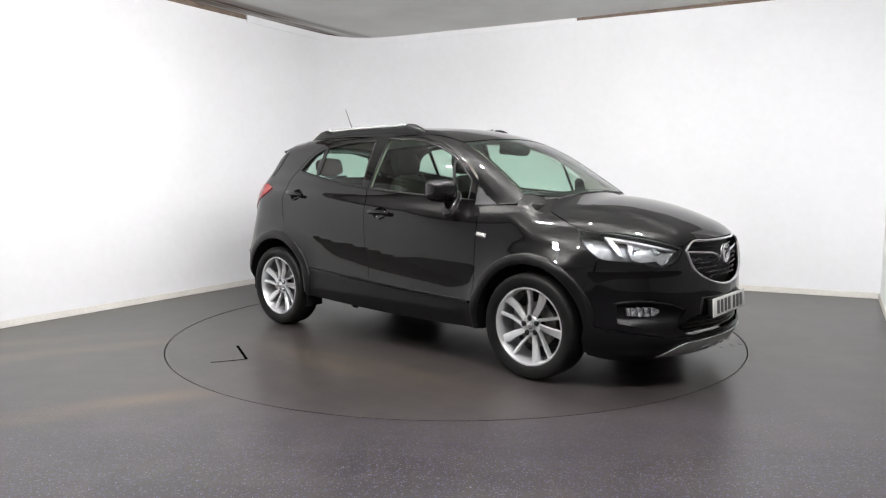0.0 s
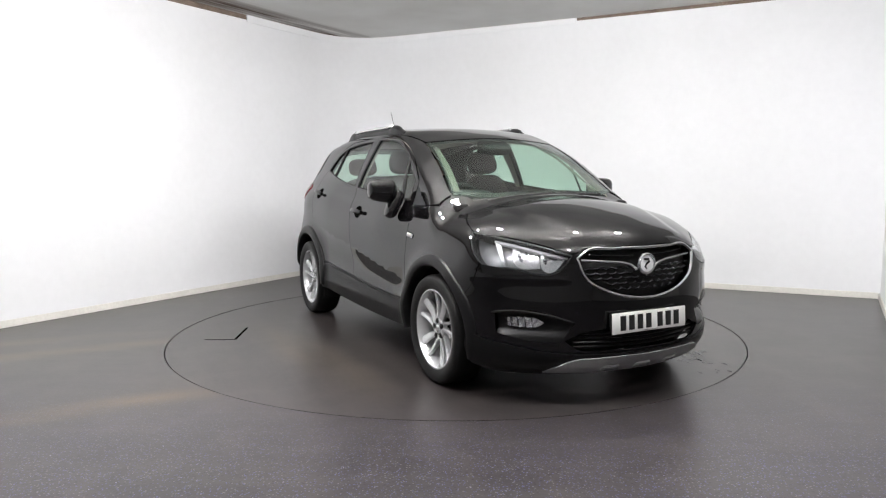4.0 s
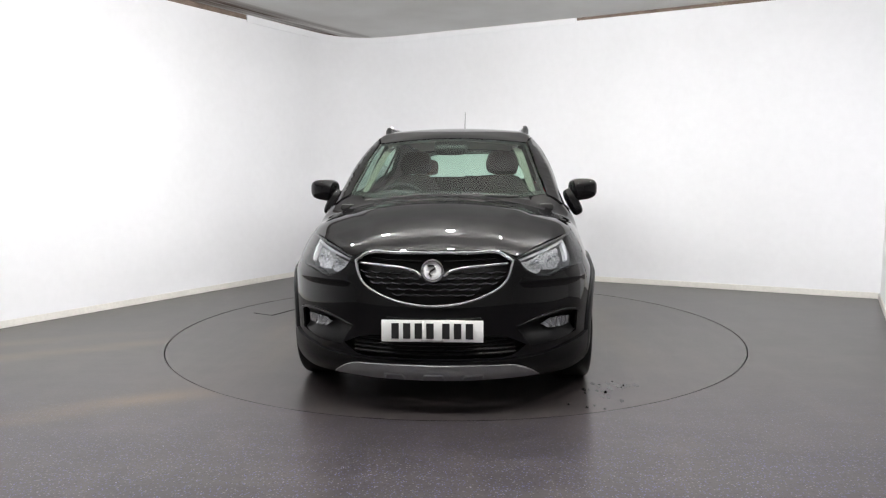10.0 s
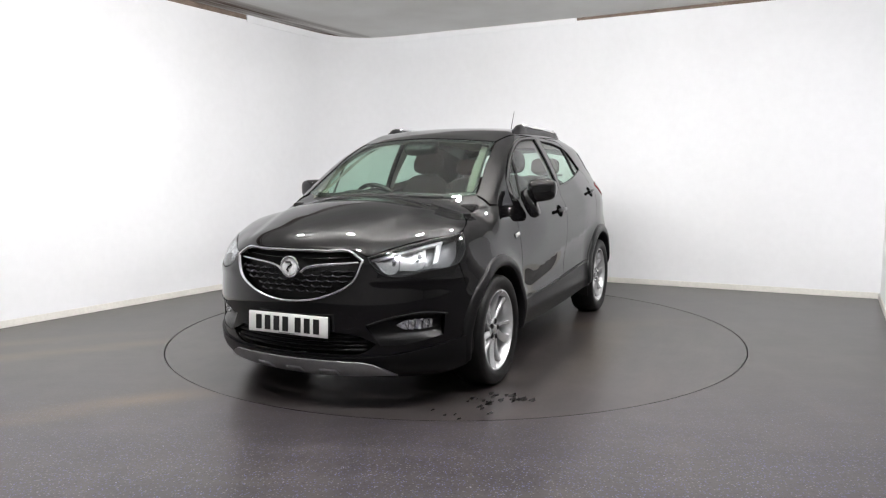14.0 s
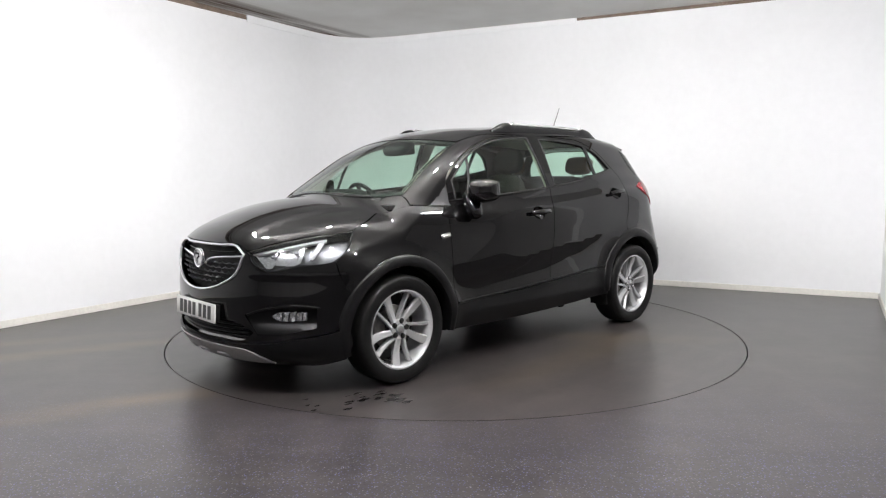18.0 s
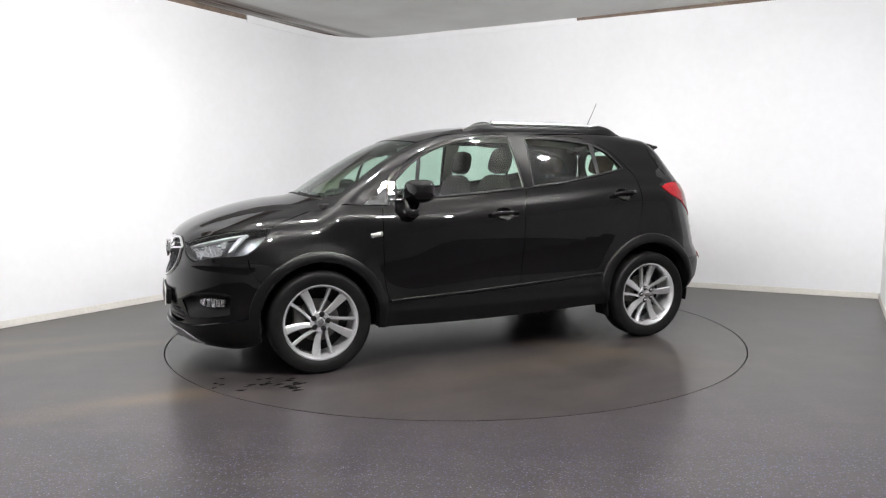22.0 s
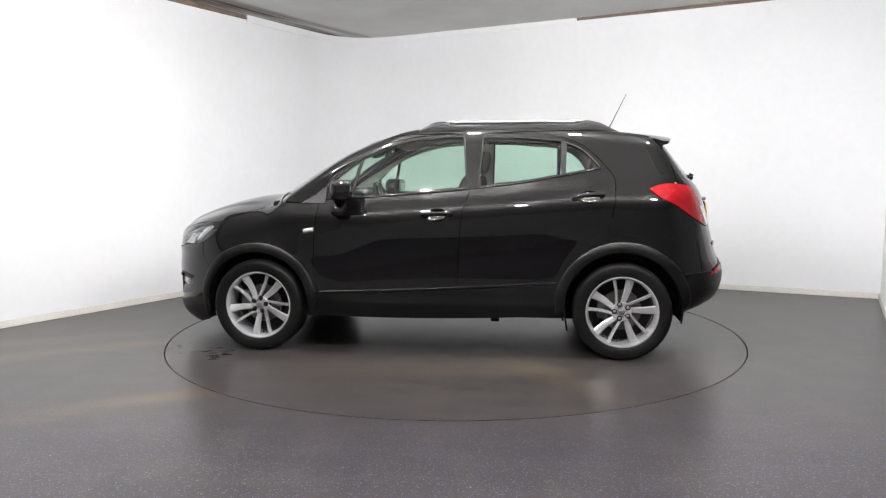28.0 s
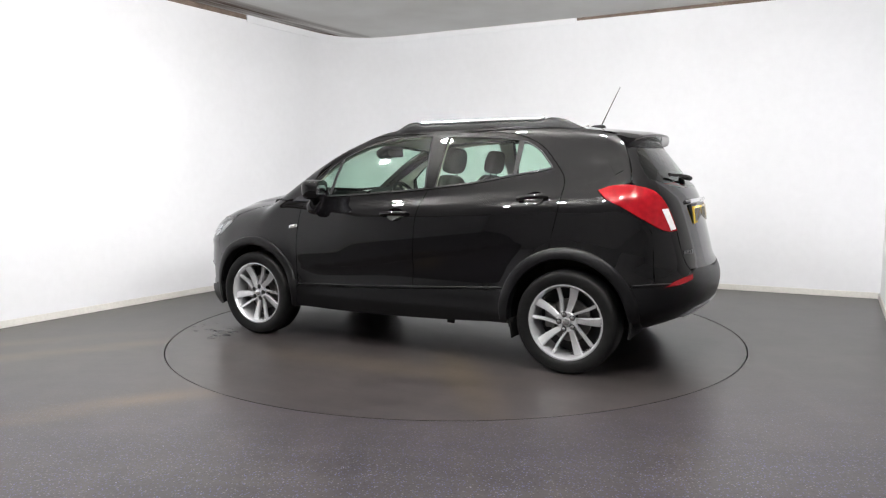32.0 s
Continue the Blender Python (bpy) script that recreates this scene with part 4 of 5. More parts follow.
part("boss", blob(0.13, 0.15, 0.06, tilt, 0.6), DARK, wheel_rim)
for a in (0, 180, 270):
    part("arm", box(0.14, 0.035, 0.016, tilt @ pose(0, 0, 0, 0, 0, a) @ pose(0.115, 0, 0), 0.005), DARK, wheel_rim)
mirror_in = part("interior_mirror", blob(0.035, 0.215, 0.062, pose(0.50, -0.01, 1.432, 0, 8), 0.5), DARK, car, "black interior mirror on the windscreen")
part("sensor_housing", blob(0.17, 0.24, 0.075, pose(0.56, -0.01, 1.452, 0, 28), 0.5), DARK, mirror_in)


def seat(x, y, lean, head=True):
    """A front seat with cushion, backrest and headrest on two rods."""
    c = part("seat", blob(0.52, 0.50, 0.18, pose(x + 0.20, y, 0.60, 0, -6), 0.5), CLOTH, car, "dark cloth car seat with a headrest")

    def waist(co):
        co.y *= 1 - 0.22 * (co.z / 0.66 + 0.5) ** 2
    part("backrest", blob(0.15, 0.50, 0.68, pose(x - 0.12, y, 0.92, 0, lean), 0.5, taper=waist), CLOTH, c)

    def head_shape(co):
        co.y *= 1 - 0.18 * max(0, co.z / 0.1)
    part("headrest", blob(0.10, 0.27, 0.19, pose(x - 0.23, y, 1.355, 0, lean), 0.55, taper=head_shape), CLOTH, c)
    for d in (-0.06, 0.06):
        part("rod", tube([(x - 0.20, y + d, 1.20), (x - 0.225, y + d, 1.30)], 0.007, 8), CHROME, c)
    return c


seat(-0.02, -0.36, -14), seat(-0.02, 0.36, -14)
bench = part("rear_bench", blob(0.50, 1.26, 0.18, pose(-0.78, 0, 0.66), 0.4), CLOTH, car, "dark cloth rear bench with headrests")
part("backrest", blob(0.16, 1.24, 0.62, pose(-1.08, 0, 0.93, 0, -16), 0.4), CLOTH, bench)
for y in (-0.38, 0.38):
    part("headrest", blob(0.10, 0.26, 0.15, pose(-1.16, y, 1.325, 0, -16), 0.55), LIT_CLOTH, bench)
    for d in (-0.05, 0.05):
        part("rod", tube([(-1.14, y + d, 1.20), (-1.155, y + d, 1.28)], 0.007, 8), CHROME, bench)
part("parcel_shelf", box(0.42, 1.12, 0.02, pose(-1.45, 0, 1.10), 0.006), CLOTH, car)

# ---- window trim, mouldings, door furniture ----
BELT = outline([(0.79, 1.083), (0.508, 1.098), (0.25, 1.114), (0.0, 1.133), (-0.215, 1.151), (-0.310, 1.162), (-0.60, 1.195), (-0.87, 1.241), (-1.0, 1.264), (-1.135, 1.291)], closed=False)
for s in both:
    ribbon(BELT, from_side, 0.014, 0.006, GLOSS, "waist_moulding", car, "gloss black waist moulding", side=s)
    ribbon(outline([(0.535, 1.372), (0.60, 1.112)], closed=False), from_side, 0.026, 0.006, DARK, "window_divider", car, side=s, lift=-0.004)
    ribbon(outline([(-0.887, 1.478), (-0.882, 1.25)], closed=False), from_side, 0.030, 0.006, DARK, "window_divider", car, side=s, lift=-0.004)
    ribbon(grown(WIN_F, 0.004), from_side, 0.012, 0.003, DARK, "window_seal", car, side=s, closed=True)
    ribbon(grown(np.vstack([WIN_R]), 0.004), from_side, 0.012, 0.003, DARK, "window_seal", car, side=s, closed=True)
    ribbon(grown(np.vstack([WIN_Q]), 0.004), from_side, 0.012, 0.003, DARK, "window_seal", car, side=s, closed=True)
    ribbon(outline([(0.815, 0.433), (0.30, 0.452), (-0.162, 0.477), (-0.50, 0.497), (-0.85, 0.518)], closed=False), from_side, 0.016, 0.007, TRIM, "sill_moulding", car, side=s)
    for hx, hz, hl, tip in ((-0.022, 0.978, 0.205, 0.008), (-1.047, 1.097, 0.205, 0.018)):
        cup = handle_cup(hx, hz)
        base = panel("door_handle", cup, from_side, GLOSS, car, "gloss black door handle", side=s, lift=0.0, depth=0.0, gap=-0.002, grid=0.010, lift_by=lambda v, hx=hx, hz=hz: -0.028 * np.clip(1 - (((v[:, 0] - hx + 0.005) / 0.068) ** 2 + ((v[:, 1] - hz) / 0.043) ** 2), 0, 1) ** 0.8)
        line = np.stack([np.linspace(hx + hl / 2, hx - hl / 2, 15), np.linspace(hz - tip / 2, hz + tip / 2, 15)], -1)
        p = from_side(line)
        nn = normals_at(p)
        p = p + nn * (0.010 + 0.022 * np.sin(np.linspace(0.12, math.pi - 0.12, 15)) ** 0.5)[:, None]
        part("grip", tube([(a, b * s, c) for a, b, c in p], 0.0145, 10, flat=1.15, ends=None), PAINT, base)
    ribbon(outline([(0.925, 0.864), (0.868, 0.873)], 0.008, closed=False), from_side, 0.022, 0.010, AMBER, "side_repeater", car, "clear indicator lens in a chrome bezel", side=s)
    ribbon(outline([(0.936, 0.862), (0.858, 0.8745)], 0.008, closed=False), from_side, 0.032, 0.006, CHROME, "repeater_bezel", car, side=s)

# ---- door mirrors ----
for s in both:
    def shell(co):
        # deeper and rounder towards the door, drawn in at the tip
        f = co.y / 0.20 + 0.5
        co.z *= 1.05 - 0.22 * f
        co.z += 0.012 * f
        co.x *= 1.08 - 0.30 * f
        if co.x < -0.06:
            co.x = -0.06
    bm = blob(0.19, 0.190, 0.160, None, 0.60, 32, shell)
    bm.transform(pose(0.620, 0.922, 1.142, 0, 0, 8))
    if s < 0:
        bm.transform(Matrix.Diagonal((1, -1, 1, 1)))
    mir = part("door_mirror", bm, PAINT, car, "black door mirror on a dark stalk")
    part("mirror_glass", blob(0.006, 0.125, 0.080, pose(0.5595, 0.920 * s, 1.142, 0, 0, 8 * s), 0.45), MIRROR, mir)
    bm = blob(0.11, 0.082, 0.20, None, 0.6)
    bm.transform(pose(0.660, 0.850, 1.060, 28, -8, 0))
    if s < 0:
        bm.transform(Matrix.Diagonal((1, -1, 1, 1)))
    part("stalk", bm, PAINT, mir)

# ---- roof rails, aerial, wipers ----
RISE = curve((-1.27, 0.0), (-1.22, 0.018), (-1.12, 0.052), (-1.05, 0.058), (-0.95, 0.030), (-0.5, 0.024), (-0.10, 0.030), (-0.03, 0.054), (0.03, 0.050), (0.10, 0.020), (0.15, 0.0))
SIDEWAYS = curve((-1.27, 0.462), (-1.0, 0.495), (-0.5, 0.525), (0.0, 0.540), (0.15, 0.532))
for s in both:
    xs = np.linspace(0.148, -1.268, 64)
    ys = SIDEWAYS(xs)
    z = from_top(np.stack([xs, ys], -1))[:, 2]
    hgt = RISE(xs)
    verts, faces = [], []
    for x, y, zz, h in zip(xs, ys, z, hgt):
        w = 0.015 + 0.009 * min(1, h / 0.04)
        for dy, dz in ((w, -0.02), (w, h * 0.45), (w * 0.55, h * 0.92), (0, h), (-w * 0.55, h * 0.92), (-w, h * 0.45), (-w, -0.02)):
            verts.append((x, (y + dy) * s, zz + dz + 0.001))
    for i in range(len(xs) - 1):
        for k in range(6):
            q = (i * 7 + k, i * 7 + k + 1, i * 7 + k + 8, i * 7 + k + 7)
            faces.append(q if s > 0 else q[::-1])
    rail = mesh_object("roof_rail", verts, faces, TRIM, car, "satin black roof rail with a silver bar")
    mid = [(x, y * s, zz + h + 0.013) for x, y, zz, h in zip(xs, ys, z, hgt) if -1.02 < x < -0.07]
    part("bar", tube(mid, 0.017, 10, flat=0.7), ALLOY, rail)
aerial = part("aerial", tube([(-1.240, 0, 1.590), (-1.30, 0, 1.715), (-1.372, 0, 1.860)], 0.005, 8, ends=(0.0045, 0.0020)), DARK, car, "thin black roof aerial")
part("foot", blob(0.12, 0.045, 0.045, pose(-1.215, 0, 1.580, 0, 4), 0.8), TRIM, aerial)
for wl in ([(1.245, 0.10), (1.232, 0.28), (1.205, 0.40), (1.185, 0.46)], [(1.225, -0.46), (1.250, -0.2), (1.262, 0.06), (1.255, 0.25)]):
    ribbon(outline(wl, 0.03, closed=False), from_top, 0.018, 0.008, DARK, "wiper", car, "black windscreen wiper at the glass edge", lift=-0.004)
cowl_half = [(1.30, 0.0), (1.285, 0.25), (1.225, 0.48), (1.19, 0.54), (1.16, 0.525), (1.185, 0.46), (1.235, 0.25), (1.25, 0.0)]
panel("cowl", outline(mirrored([(y, x) for x, y in cowl_half])[:, ::-1]), from_top, DARK, car, "black plastic cowl under the windscreen", lift=-0.010, depth=0.03, gap=0)
# the dark band printed round the windscreen's edge
scr = outline(mirrored([(y, x) for x, y in screen_half])[:, ::-1])
inner_half = [(1.215, 0.0), (1.20, 0.25), (1.15, 0.465), (1.065, 0.608), (0.79, 0.556), (0.552, 0.515), (0.582, 0.38), (0.61, 0.2), (0.617, 0.0)]
panel("screen_border", scr, from_top, GLOSS, car, "black printed windscreen border", holes=[outline(mirrored([(y, x) for x, y in inner_half])[:, ::-1])], lift=-0.006, depth=0.0, gap=0.001)

# ---- nose: grille, lamps, plate ----
grille = panel("grille", grown(outline(GRILLE), 0.01), round_nose, DARK, car, "black grille with a chrome surround", lift=-0.050, depth=0.0, gap=0)
ribbon(outline(GRILLE, 0.015), round_nose, 0.016, 0.012, CHROME, "chrome_surround", grille, "bright chrome frame", closed=True)
for s in both:
    wing = np.vstack([F((0.385, 0.800), (0.25, 0.790), (0.13, 0.776), (0.085, 0.762), (0.06, 0.740))])
    wing[:, 0] *= s
    ribbon(outline(wing, 0.015, closed=False), round_nose, 0.017, 0.012, CHROME, "chrome_wing", grille, lift=-0.018)
    up = np.vstack([F((0.33, 0.832), (0.20, 0.822), (0.06, 0.818))])
    up[:, 0] *= s
    ribbon(outline(up, 0.015, closed=False), round_nose, 0.010, 0.010, GLOSS, "upper_bar", grille, lift=-0.030)
gp = outline(GRILLE)
cell = bmesh.new()
ring0 = [[cell.verts.new((y, d, z)) for y, z, d in ((-0.030, 0.004 + e, f), (-0.016, -0.003 + e, f), (0, -0.006 + e, f), (0.016, -0.003 + e, f), (0.030, 0.004 + e, f))] for e, f in ((-0.006, 0.0), (0.0, 0.012), (0.006, 0.0))]
for a, b in zip(ring0, ring0[1:]):
    for k in range(4):
        cell.faces.new((a[k], a[k + 1], b[k + 1], b[k]))
first_cell = part("grille_blade", cell, DARK_CHROME, grille)
blade = first_cell.data
made_first = False
for row in range(6):
    z = 0.755 - row * 0.0285
    for col in range(-7, 8):
        u = (col + 0.5 * (row % 2)) * 0.062
        if not inside(np.array([[u, z]]), grown(gp, -0.028))[0] or (abs(u) < 0.06 and z > 0.70):
            continue
        p = round_nose(np.array([[u, z]]))
        nn = Vector(normals_at(p)[0])
        side_v = Vector((0, 0, 1)).cross(nn).normalized()
        upv = nn.cross(side_v)
        m = Matrix((side_v, nn, upv)).transposed().to_4x4()
        m.translation = Vector(p[0]) - nn * 0.030
        if made_first:
            ob = new("grille_blade", blade)
            ob.parent = grille
        else:
            ob, made_first = first_cell, True
        ob.matrix_basis = m
p = Vector(round_nose(np.array([[0.0, 0.766]]))[0])
badge = part("badge", merge(disc(0.058, 0.012, Matrix.Translation(p + Vector((-0.006, 0, 0))) @ pose(0, 0, 0, 0, 84), 48, bevel=0.003), tube([tuple(p + Vector((0.004, 0.054 * math.cos(a), 0.054 * math.sin(a)))) for a in np.linspace(0, 2 * math.pi, 49)[:-1]], 0.006, 8, closed=True)), CHROME, grille, "round chrome badge")
part("emblem", disc(0.046, 0.005, Matrix.Translation(p + Vector((0.003, 0, 0))) @ pose(0, 0, 0, 0, 84), 32, bevel=0.001), WHITE_LENS, grille, "pale silver disc")
part("emblem_bar", tube([tuple(p + Vector((0.007, y, z))) for y, z in ((-0.022, 0.026), (0.008, 0.026), (0.014, 0.012), (-0.006, 0.0), (-0.016, -0.014), (-0.006, -0.028))], 0.0055, 8, flat=1.0), GLOSS, grille, "plain dark shape")

intake = panel("lower_intake", grown(outline(INTAKE), 0.01), round_nose, DARK, car, "dark lower intake with slats", lift=-0.06, depth=0.0, gap=0)
for z in (0.335, 0.358, 0.382, 0.405):
    ys = 0.43 if z < 0.39 else 0.385
    ln = mirrored(np.vstack([F((ys, z), (ys * 0.5, z - 0.004)), [(0, z - 0.006)]]))
    ln = ln[np.argsort(ln[:, 0])]
    ribbon(outline(ln, 0.03, closed=False), round_nose, 0.014, 0.014, TRIM, "slat", intake, lift=-0.028)
for k in range(3):
    u = (k - 1) * 0.215
    ribbon(outline(np.array([(u - 0.055, 0.210), (u - 0.045, 0.232), (u + 0.045, 0.232), (u + 0.055, 0.210)]), 0.012, closed=False), round_nose, 0.012, 0.010, SILVER, "skid_rib", car, lift=0.018)
for s in both:
    flip = np.array((s, 1))
    pocket = panel("fog_light", outline(POCKET), round_nose, TRIM, car, "fog light in a black recess", lift=-0.004, depth=0.0, gap=-0.004, side=s, grid=0.02, lift_by=lambda v: -0.038 * np.clip(ramp(v[:, 0], 0.40, 0.56) * ramp(v[:, 1], 0.385, 0.44) * ramp(-v[:, 1], -0.53, -0.49), 0, 1))
    eye_loop = outline(F((0.735, 0.492), (0.66, 0.495), (0.60, 0.486), (0.572, 0.466), (0.60, 0.444), (0.66, 0.438), (0.73, 0.444)))
    panel("reflector", eye_loop, round_nose, REFLECTOR, pocket, side=s, lift=-0.026, depth=0.0, grid=0.015, lift_by=lambda v: -0.015 * np.sin(v[:, 0] * 180))
    panel("lens", eye_loop, round_nose, LENS, pocket, side=s, lift=-0.016, depth=0.02)
    for yy in (0.625, 0.655, 0.685, 0.71):
        ribbon(outline(F((yy, 0.442), (yy + 0.006, 0.490)), 0.012, closed=False), round_nose, 0.005, 0.004, DARK_CHROME, "rib", pocket, side=s, lift=-0.024)
    ribbon(outline(F((0.775, 0.515), (0.70, 0.532), (0.60, 0.520), (0.50, 0.494), (0.44, 0.470)), 0.015, closed=False), round_nose, 0.010, 0.004, TRIM, "brow", pocket, side=s)
    # headlight inside
    inner_lamp = panel("headlight", grown(outline(HEADLAMP), 0.003), round_nose, BEZEL, car, "wide headlight with white light guides", lift=-0.075, depth=0.0, gap=0, side=s)
    panel("lens", outline(HEADLAMP), round_nose, LENS, inner_lamp, "clear headlight lens", depth=0.0, side=s)
    panel("lamp_rim", outline(HEADLAMP), round_nose, DARK, inner_lamp, holes=[grown(outline(HEADLAMP), -0.010)], lift=-0.002, depth=0.075, gap=0.0015, side=s, grid=0.02)
    top_l = F((0.445, 0.822), (0.54, 0.857), (0.64, 0.891), (0.705, 0.912))
    guide = np.vstack([top_l, top_l[::-1] - (0, 0.013)])
    panel("light_guide", outline(guide, 0.012), round_nose, DRL, inner_lamp, "white light guide strip", lift=-0.030, depth=0.02, gap=0, side=s, grid=0.012)
    leg = F((0.697, 0.888), (0.712, 0.897), (0.733, 0.797), (0.722, 0.790))
    panel("light_guide", outline(leg, 0.012), round_nose, DRL, inner_lamp, "white light guide strip", lift=-0.030, depth=0.02, gap=0, side=s, grid=0.012)
    for loop in (F((0.575, 0.852), (0.665, 0.872), (0.690, 0.785), (0.585, 0.758)), F((0.465, 0.808), (0.565, 0.845), (0.572, 0.752), (0.510, 0.752))):
        lp = outline(loop, 0.012, corner=100)
        c0 = lp.mean(0)
        r0 = np.linalg.norm(lp - c0, axis=1).max()
        panel("reflector", lp, round_nose, REFLECTOR, inner_lamp, "faceted chrome reflector", lift=-0.030, depth=0.02, gap=0, side=s, grid=0.008, lift_by=lambda v, c0=c0, r0=r0: -0.035 * np.clip(1 - (np.linalg.norm(v - c0, axis=1) / r0) ** 2, 0, 1) + 0.005 * np.sign(np.sin(v[:, 0] * 190)) * np.sign(np.sin(v[:, 1] * 160)))
        q = Vector(round_nose(np.array([c0]))[0] * (1, s, 1))
        part("bulb", blob(0.03, 0.022, 0.022, Matrix.Translation(q - Vector((0.055, 0, 0))), 0.8, 12), CHROME, inner_lamp)


def number_plate(name, mat, label, m, lines):
    """A plate with plain dark bars in place of its characters."""
    pl = part(name, box(0.008, 0.520, 0.112, m, 0.003), mat, car, label)
    w, g = 0.047, 0.0125
    total = 7 * w + 5 * g + 0.034
    y = total / 2
    for i in range(7):
        part("character_bar", box(0.002, w * 0.80, 0.079, m @ pose(lines * 0.0052, (w / 2 - y) * lines, 0), 0.0), INK, pl, "plain dark bar")
        y -= w + (0.034 if i == 3 else g)
    part("maker_bar", box(0.002, 0.11, 0.003, m @ pose(lines * 0.0052, 0, -0.050)), INK, pl, "thin dark bar")
    return pl


holder = part("plate_holder", box(0.03, 0.50, 0.10, pose(2.150, 0, 0.462, 0, -3), 0.006), DARK, car)
number_plate("front_plate", PLATE_W, "white plate with dark bars", pose(2.172, 0, 0.462, 0, -3), 1)

# ---- tail: lamps, spoiler, plate, wiper ----
for s in both:
    panel("rear_reflector", outline(F((0.752, 0.572), (0.69, 0.604), (0.61, 0.624), (0.52, 0.634), (0.53, 0.602), (0.63, 0.584), s=-1)), round_tail, RED, car, "red bumper reflector", side=s, lift=0.013, depth=0.006, grid=0.02)
    ribbon(outline(np.vstack([S((-1.68, 0.585), (-1.80, 0.592), s=-1), F((0.62, 0.60), (0.50, 0.648), s=-1)]), 0.02, closed=False), round_tail, 0.014, 0.006, TRIM, "bumper_edge", car, side=s)
panel("rear_skid", outline(mirrored(np.vstack([[(0, 0.42)], F((0.30, 0.42), (0.46, 0.405), (0.50, 0.36), (0.40, 0.345), s=-1), [(0, 0.34)]]))), round_tail, SILVER, car, "silver painted skid plate", lift=0.010, depth=0.012)
# spoiler: a wing that lifts off the roof's end
ys = np.linspace(-0.52, 0.52, 41)
verts, faces = [], []
for y in ys:
    e = (abs(y) / 0.52) ** 2
    x1 = -1.685 + 0.075 * e
    drop = CROWN(np.array(-1.5)) * y * y + 0.014 * (abs(y) / 0.52) ** 6
    zs = [float(TOP(np.array(x))) - drop for x in (-1.38, -1.52, -1.62, x1)]
    verts += [(-1.38, y, zs[0] - 0.002), (-1.52, y, zs[1] + 0.003), (x1 + 0.05, y, zs[2] + 0.004), (x1, y, zs[3] - 0.004), (x1 + 0.002, y, zs[3] - 0.018), (x1 + 0.05, y, zs[3] - 0.034), (-1.50, y, zs[1] - 0.075), (-1.40, y, zs[0] - 0.05)]
for i in range(len(ys) - 1):
    for k in range(8):
        faces.append((i * 8 + k, i * 8 + (k + 1) % 8, i * 8 + 8 + (k + 1) % 8, i * 8 + 8 + k))
faces += [tuple(range(8))[::-1], tuple(range(len(verts) - 8, len(verts)))]
bm = bmesh.new()
vs = [bm.verts.new(v) for v in verts]
for f in faces:
    bm.faces.new([vs[i] for i in f])
part("spoiler", bm, PAINT, car)
wiper_r = part("rear_wiper", blob(0.07, 0.13, 0.035, pose(-1.842, 0.02, 1.225, 0, -18), 0.75), DARK, car, "black rear wiper")
part("arm", tube([(-1.85, 0.03, 1.230), (-1.835, 0.20, 1.240), (-1.79, 0.36, 1.246)], 0.010, 8), DARK, wiper_r)
number_plate("rear_plate", PLATE_Y, "yellow plate with dark bars", pose(-1.930, 0, 0.985, 0, 8), -1)
part("plate_garnish", box(0.05, 0.60, 0.026, pose(-1.892, 0, 1.072, 0, 8), 0.006), CHROME, car, "chrome strip above the rear plate")
part("plate_recess", box(0.03, 0.54, 0.14, pose(-1.910, 0, 0.985, 0, 8), 0.006), TRIM, car)
for k in range(5):
    q = Vector(round_tail(F((0.50 - k * 0.026, 0.765), s=-1))[0])
    part("letter_bar", box(0.006, 0.017, 0.024, Matrix.Translation(q + Vector((-0.001, 0, 0))) @ pose(0, 0, 0, 0, 0, 15)), CHROME, car, "small chrome bar")

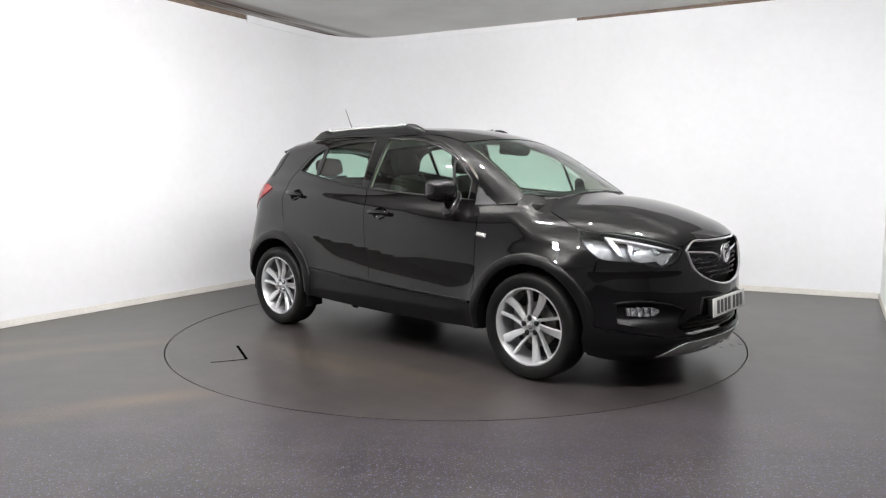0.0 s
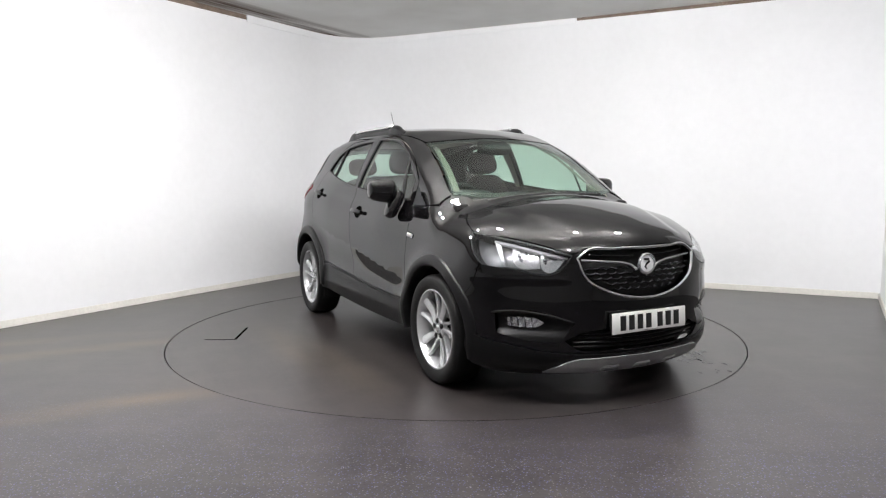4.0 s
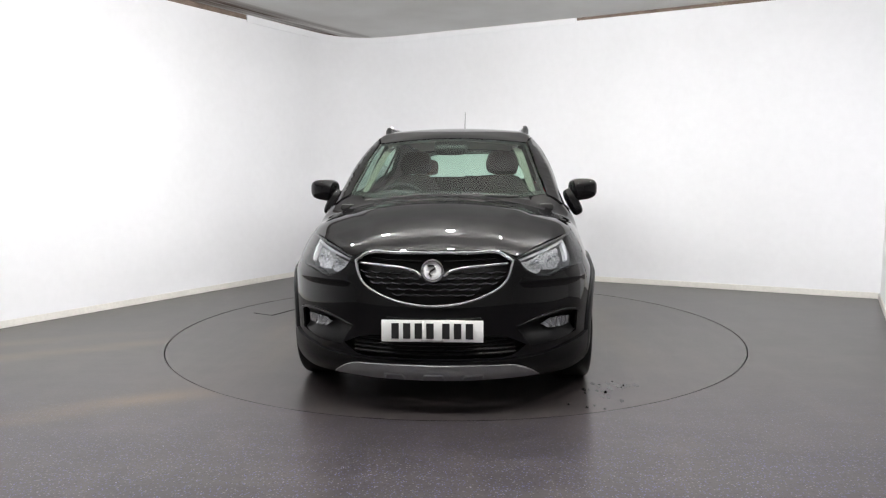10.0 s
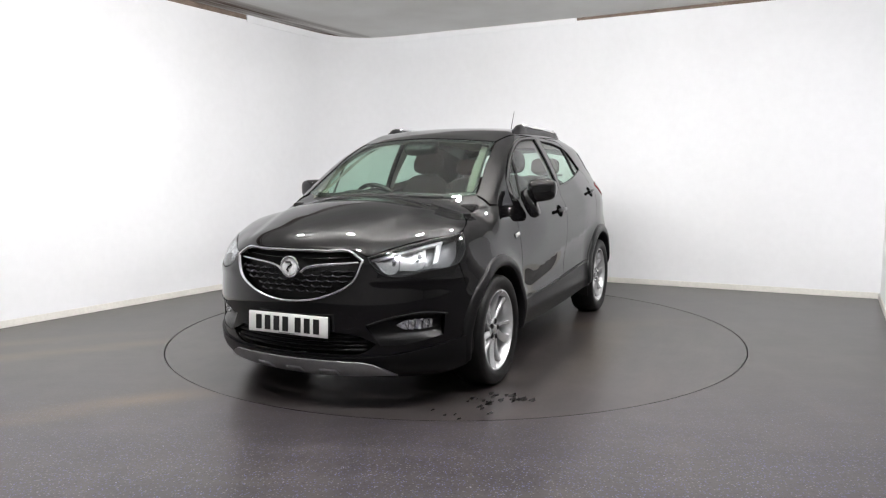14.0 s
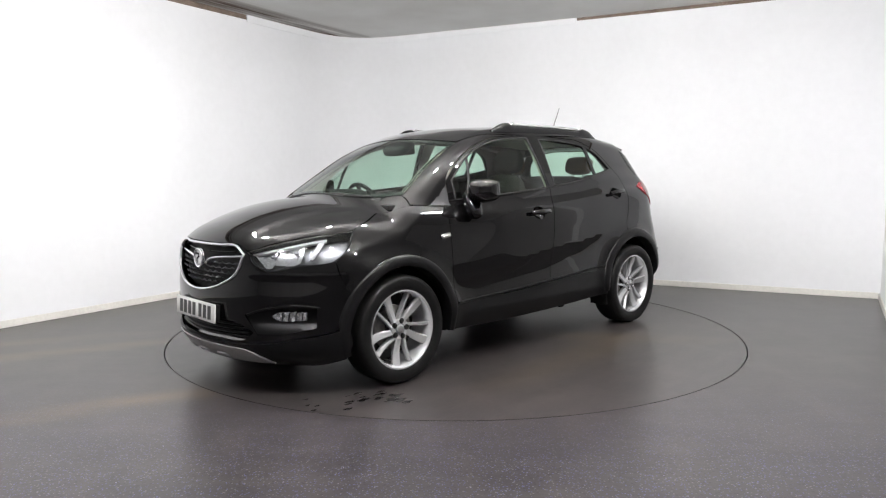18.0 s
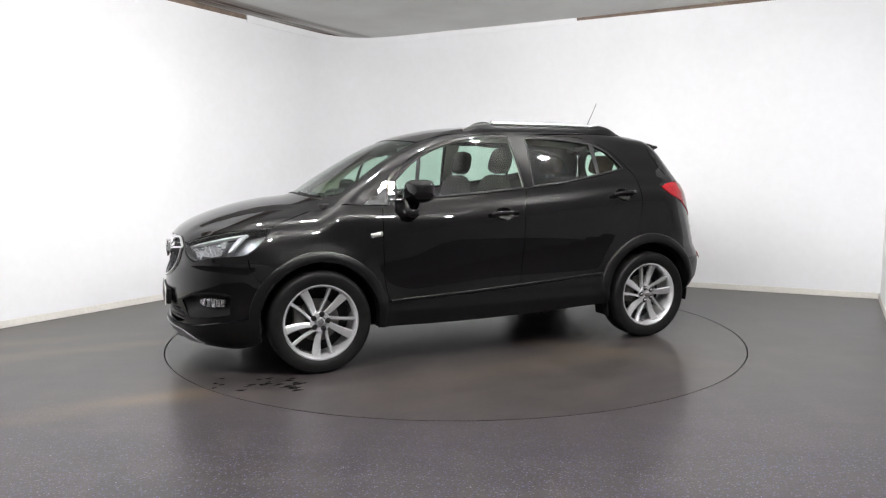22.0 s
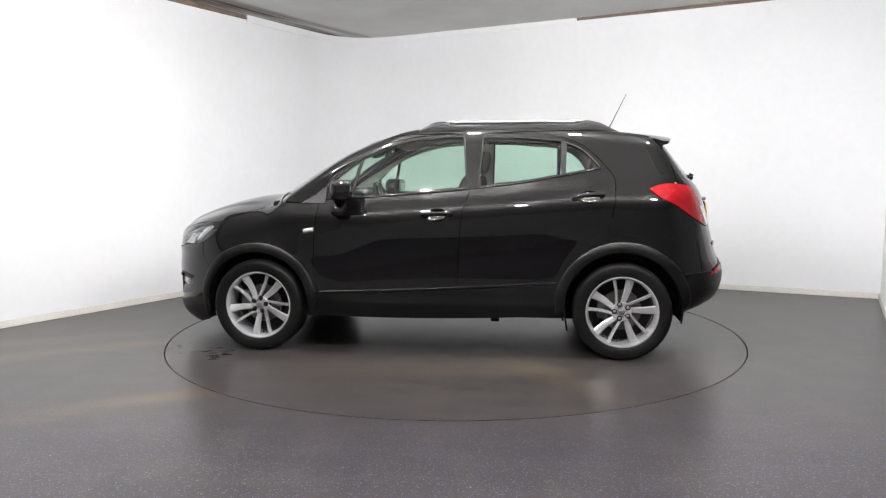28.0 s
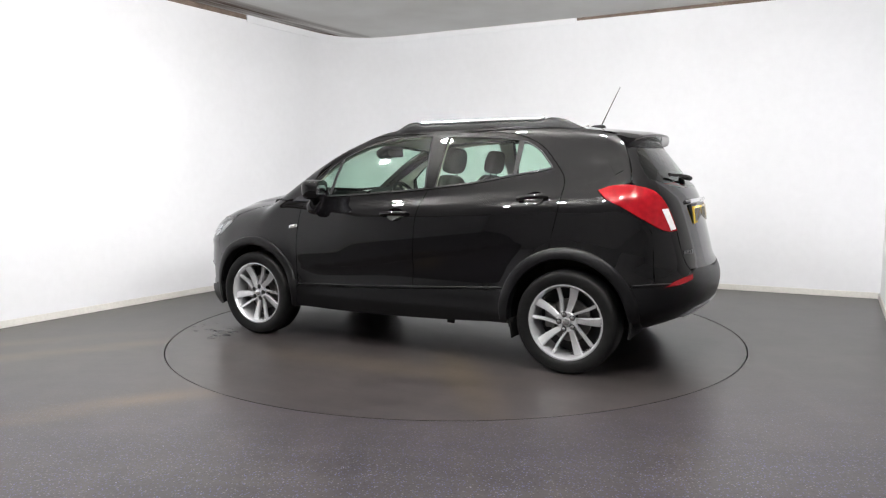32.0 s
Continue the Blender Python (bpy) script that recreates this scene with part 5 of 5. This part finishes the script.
# ---- turntable details ----
JOINT = material("joint_black", (0.003, 0.003, 0.003), rough=0.95, spec=0.0, mottle=0.2, scale=20)
hatch = [Vector(p) for p in ((-0.92, -1.712), (-0.545, -1.885), (-0.438, -1.677), (-0.830, -1.503))]
for a, b, w in ((hatch[1], hatch[2], 0.013), (hatch[2], hatch[3], 0.020)):
    d = b - a
    part("hatch_joint", box(d.length, w, 0.0016, pose(*((a + b) / 2), 0.0005, 0, 0, math.degrees(math.atan2(d.y, d.x)))), JOINT, turntable, "dark joint of the floor hatch")
WET = material("wet_film", (0.016, 0.0145, 0.0145), rough=0.22, spec=0.5, mottle=0.3, scale=30)
rnd = random.Random(4)
for i in range(26):
    f = rnd.random() ** 1.3
    x, y = 1.48 + 0.55 * f + rnd.uniform(-0.05, 0.05), 1.04 - 0.24 * f + rnd.gauss(0, 0.075)
    r = rnd.uniform(0.007, 0.014) + 0.018 * (1 - f) * rnd.random()
    bm = bmesh.new()
    n = 14
    ph = rnd.uniform(0, 6)
    rim = [(x + r * (1 + 0.35 * math.sin(3 * a + ph)) * math.cos(a) * 1.5, y + r * (1 + 0.3 * math.sin(2 * a + ph)) * math.sin(a) * 0.7) for a in [2 * math.pi * k / n for k in range(n)]]
    up, dn = [bm.verts.new((*q, 0.0008)) for q in rim], [bm.verts.new((*q, 0.0001)) for q in rim]
    bm.faces.new(up), bm.faces.new(dn[::-1])
    for k in range(n):
        bm.faces.new((up[k], dn[k], dn[(k + 1) % n], up[(k + 1) % n]))
    part("wet_mark", bm, WET, turntable, "small wet mark")


# ---- what moves ----
def motions():
    rows_car, rows_table = [], []
    for i in range(65):
        t = i / 2
        a = -0.728593 - 0.0909649 * t + 0.0000721696 * (t - 16) ** 2
        ox, oy = 0.03126, 0.03164
        place = (math.cos(a) * ox - math.sin(a) * oy, math.sin(a) * ox + math.cos(a) * oy)
        rows_car.append((t, pose(*place, 0, 0, 0, math.degrees(a))))
        rows_table.append((t, pose(0, -0.0075, 0, 0, 0, math.degrees(a))))
    walk(car, rows_car)
    walk(turntable, rows_table)


motions()
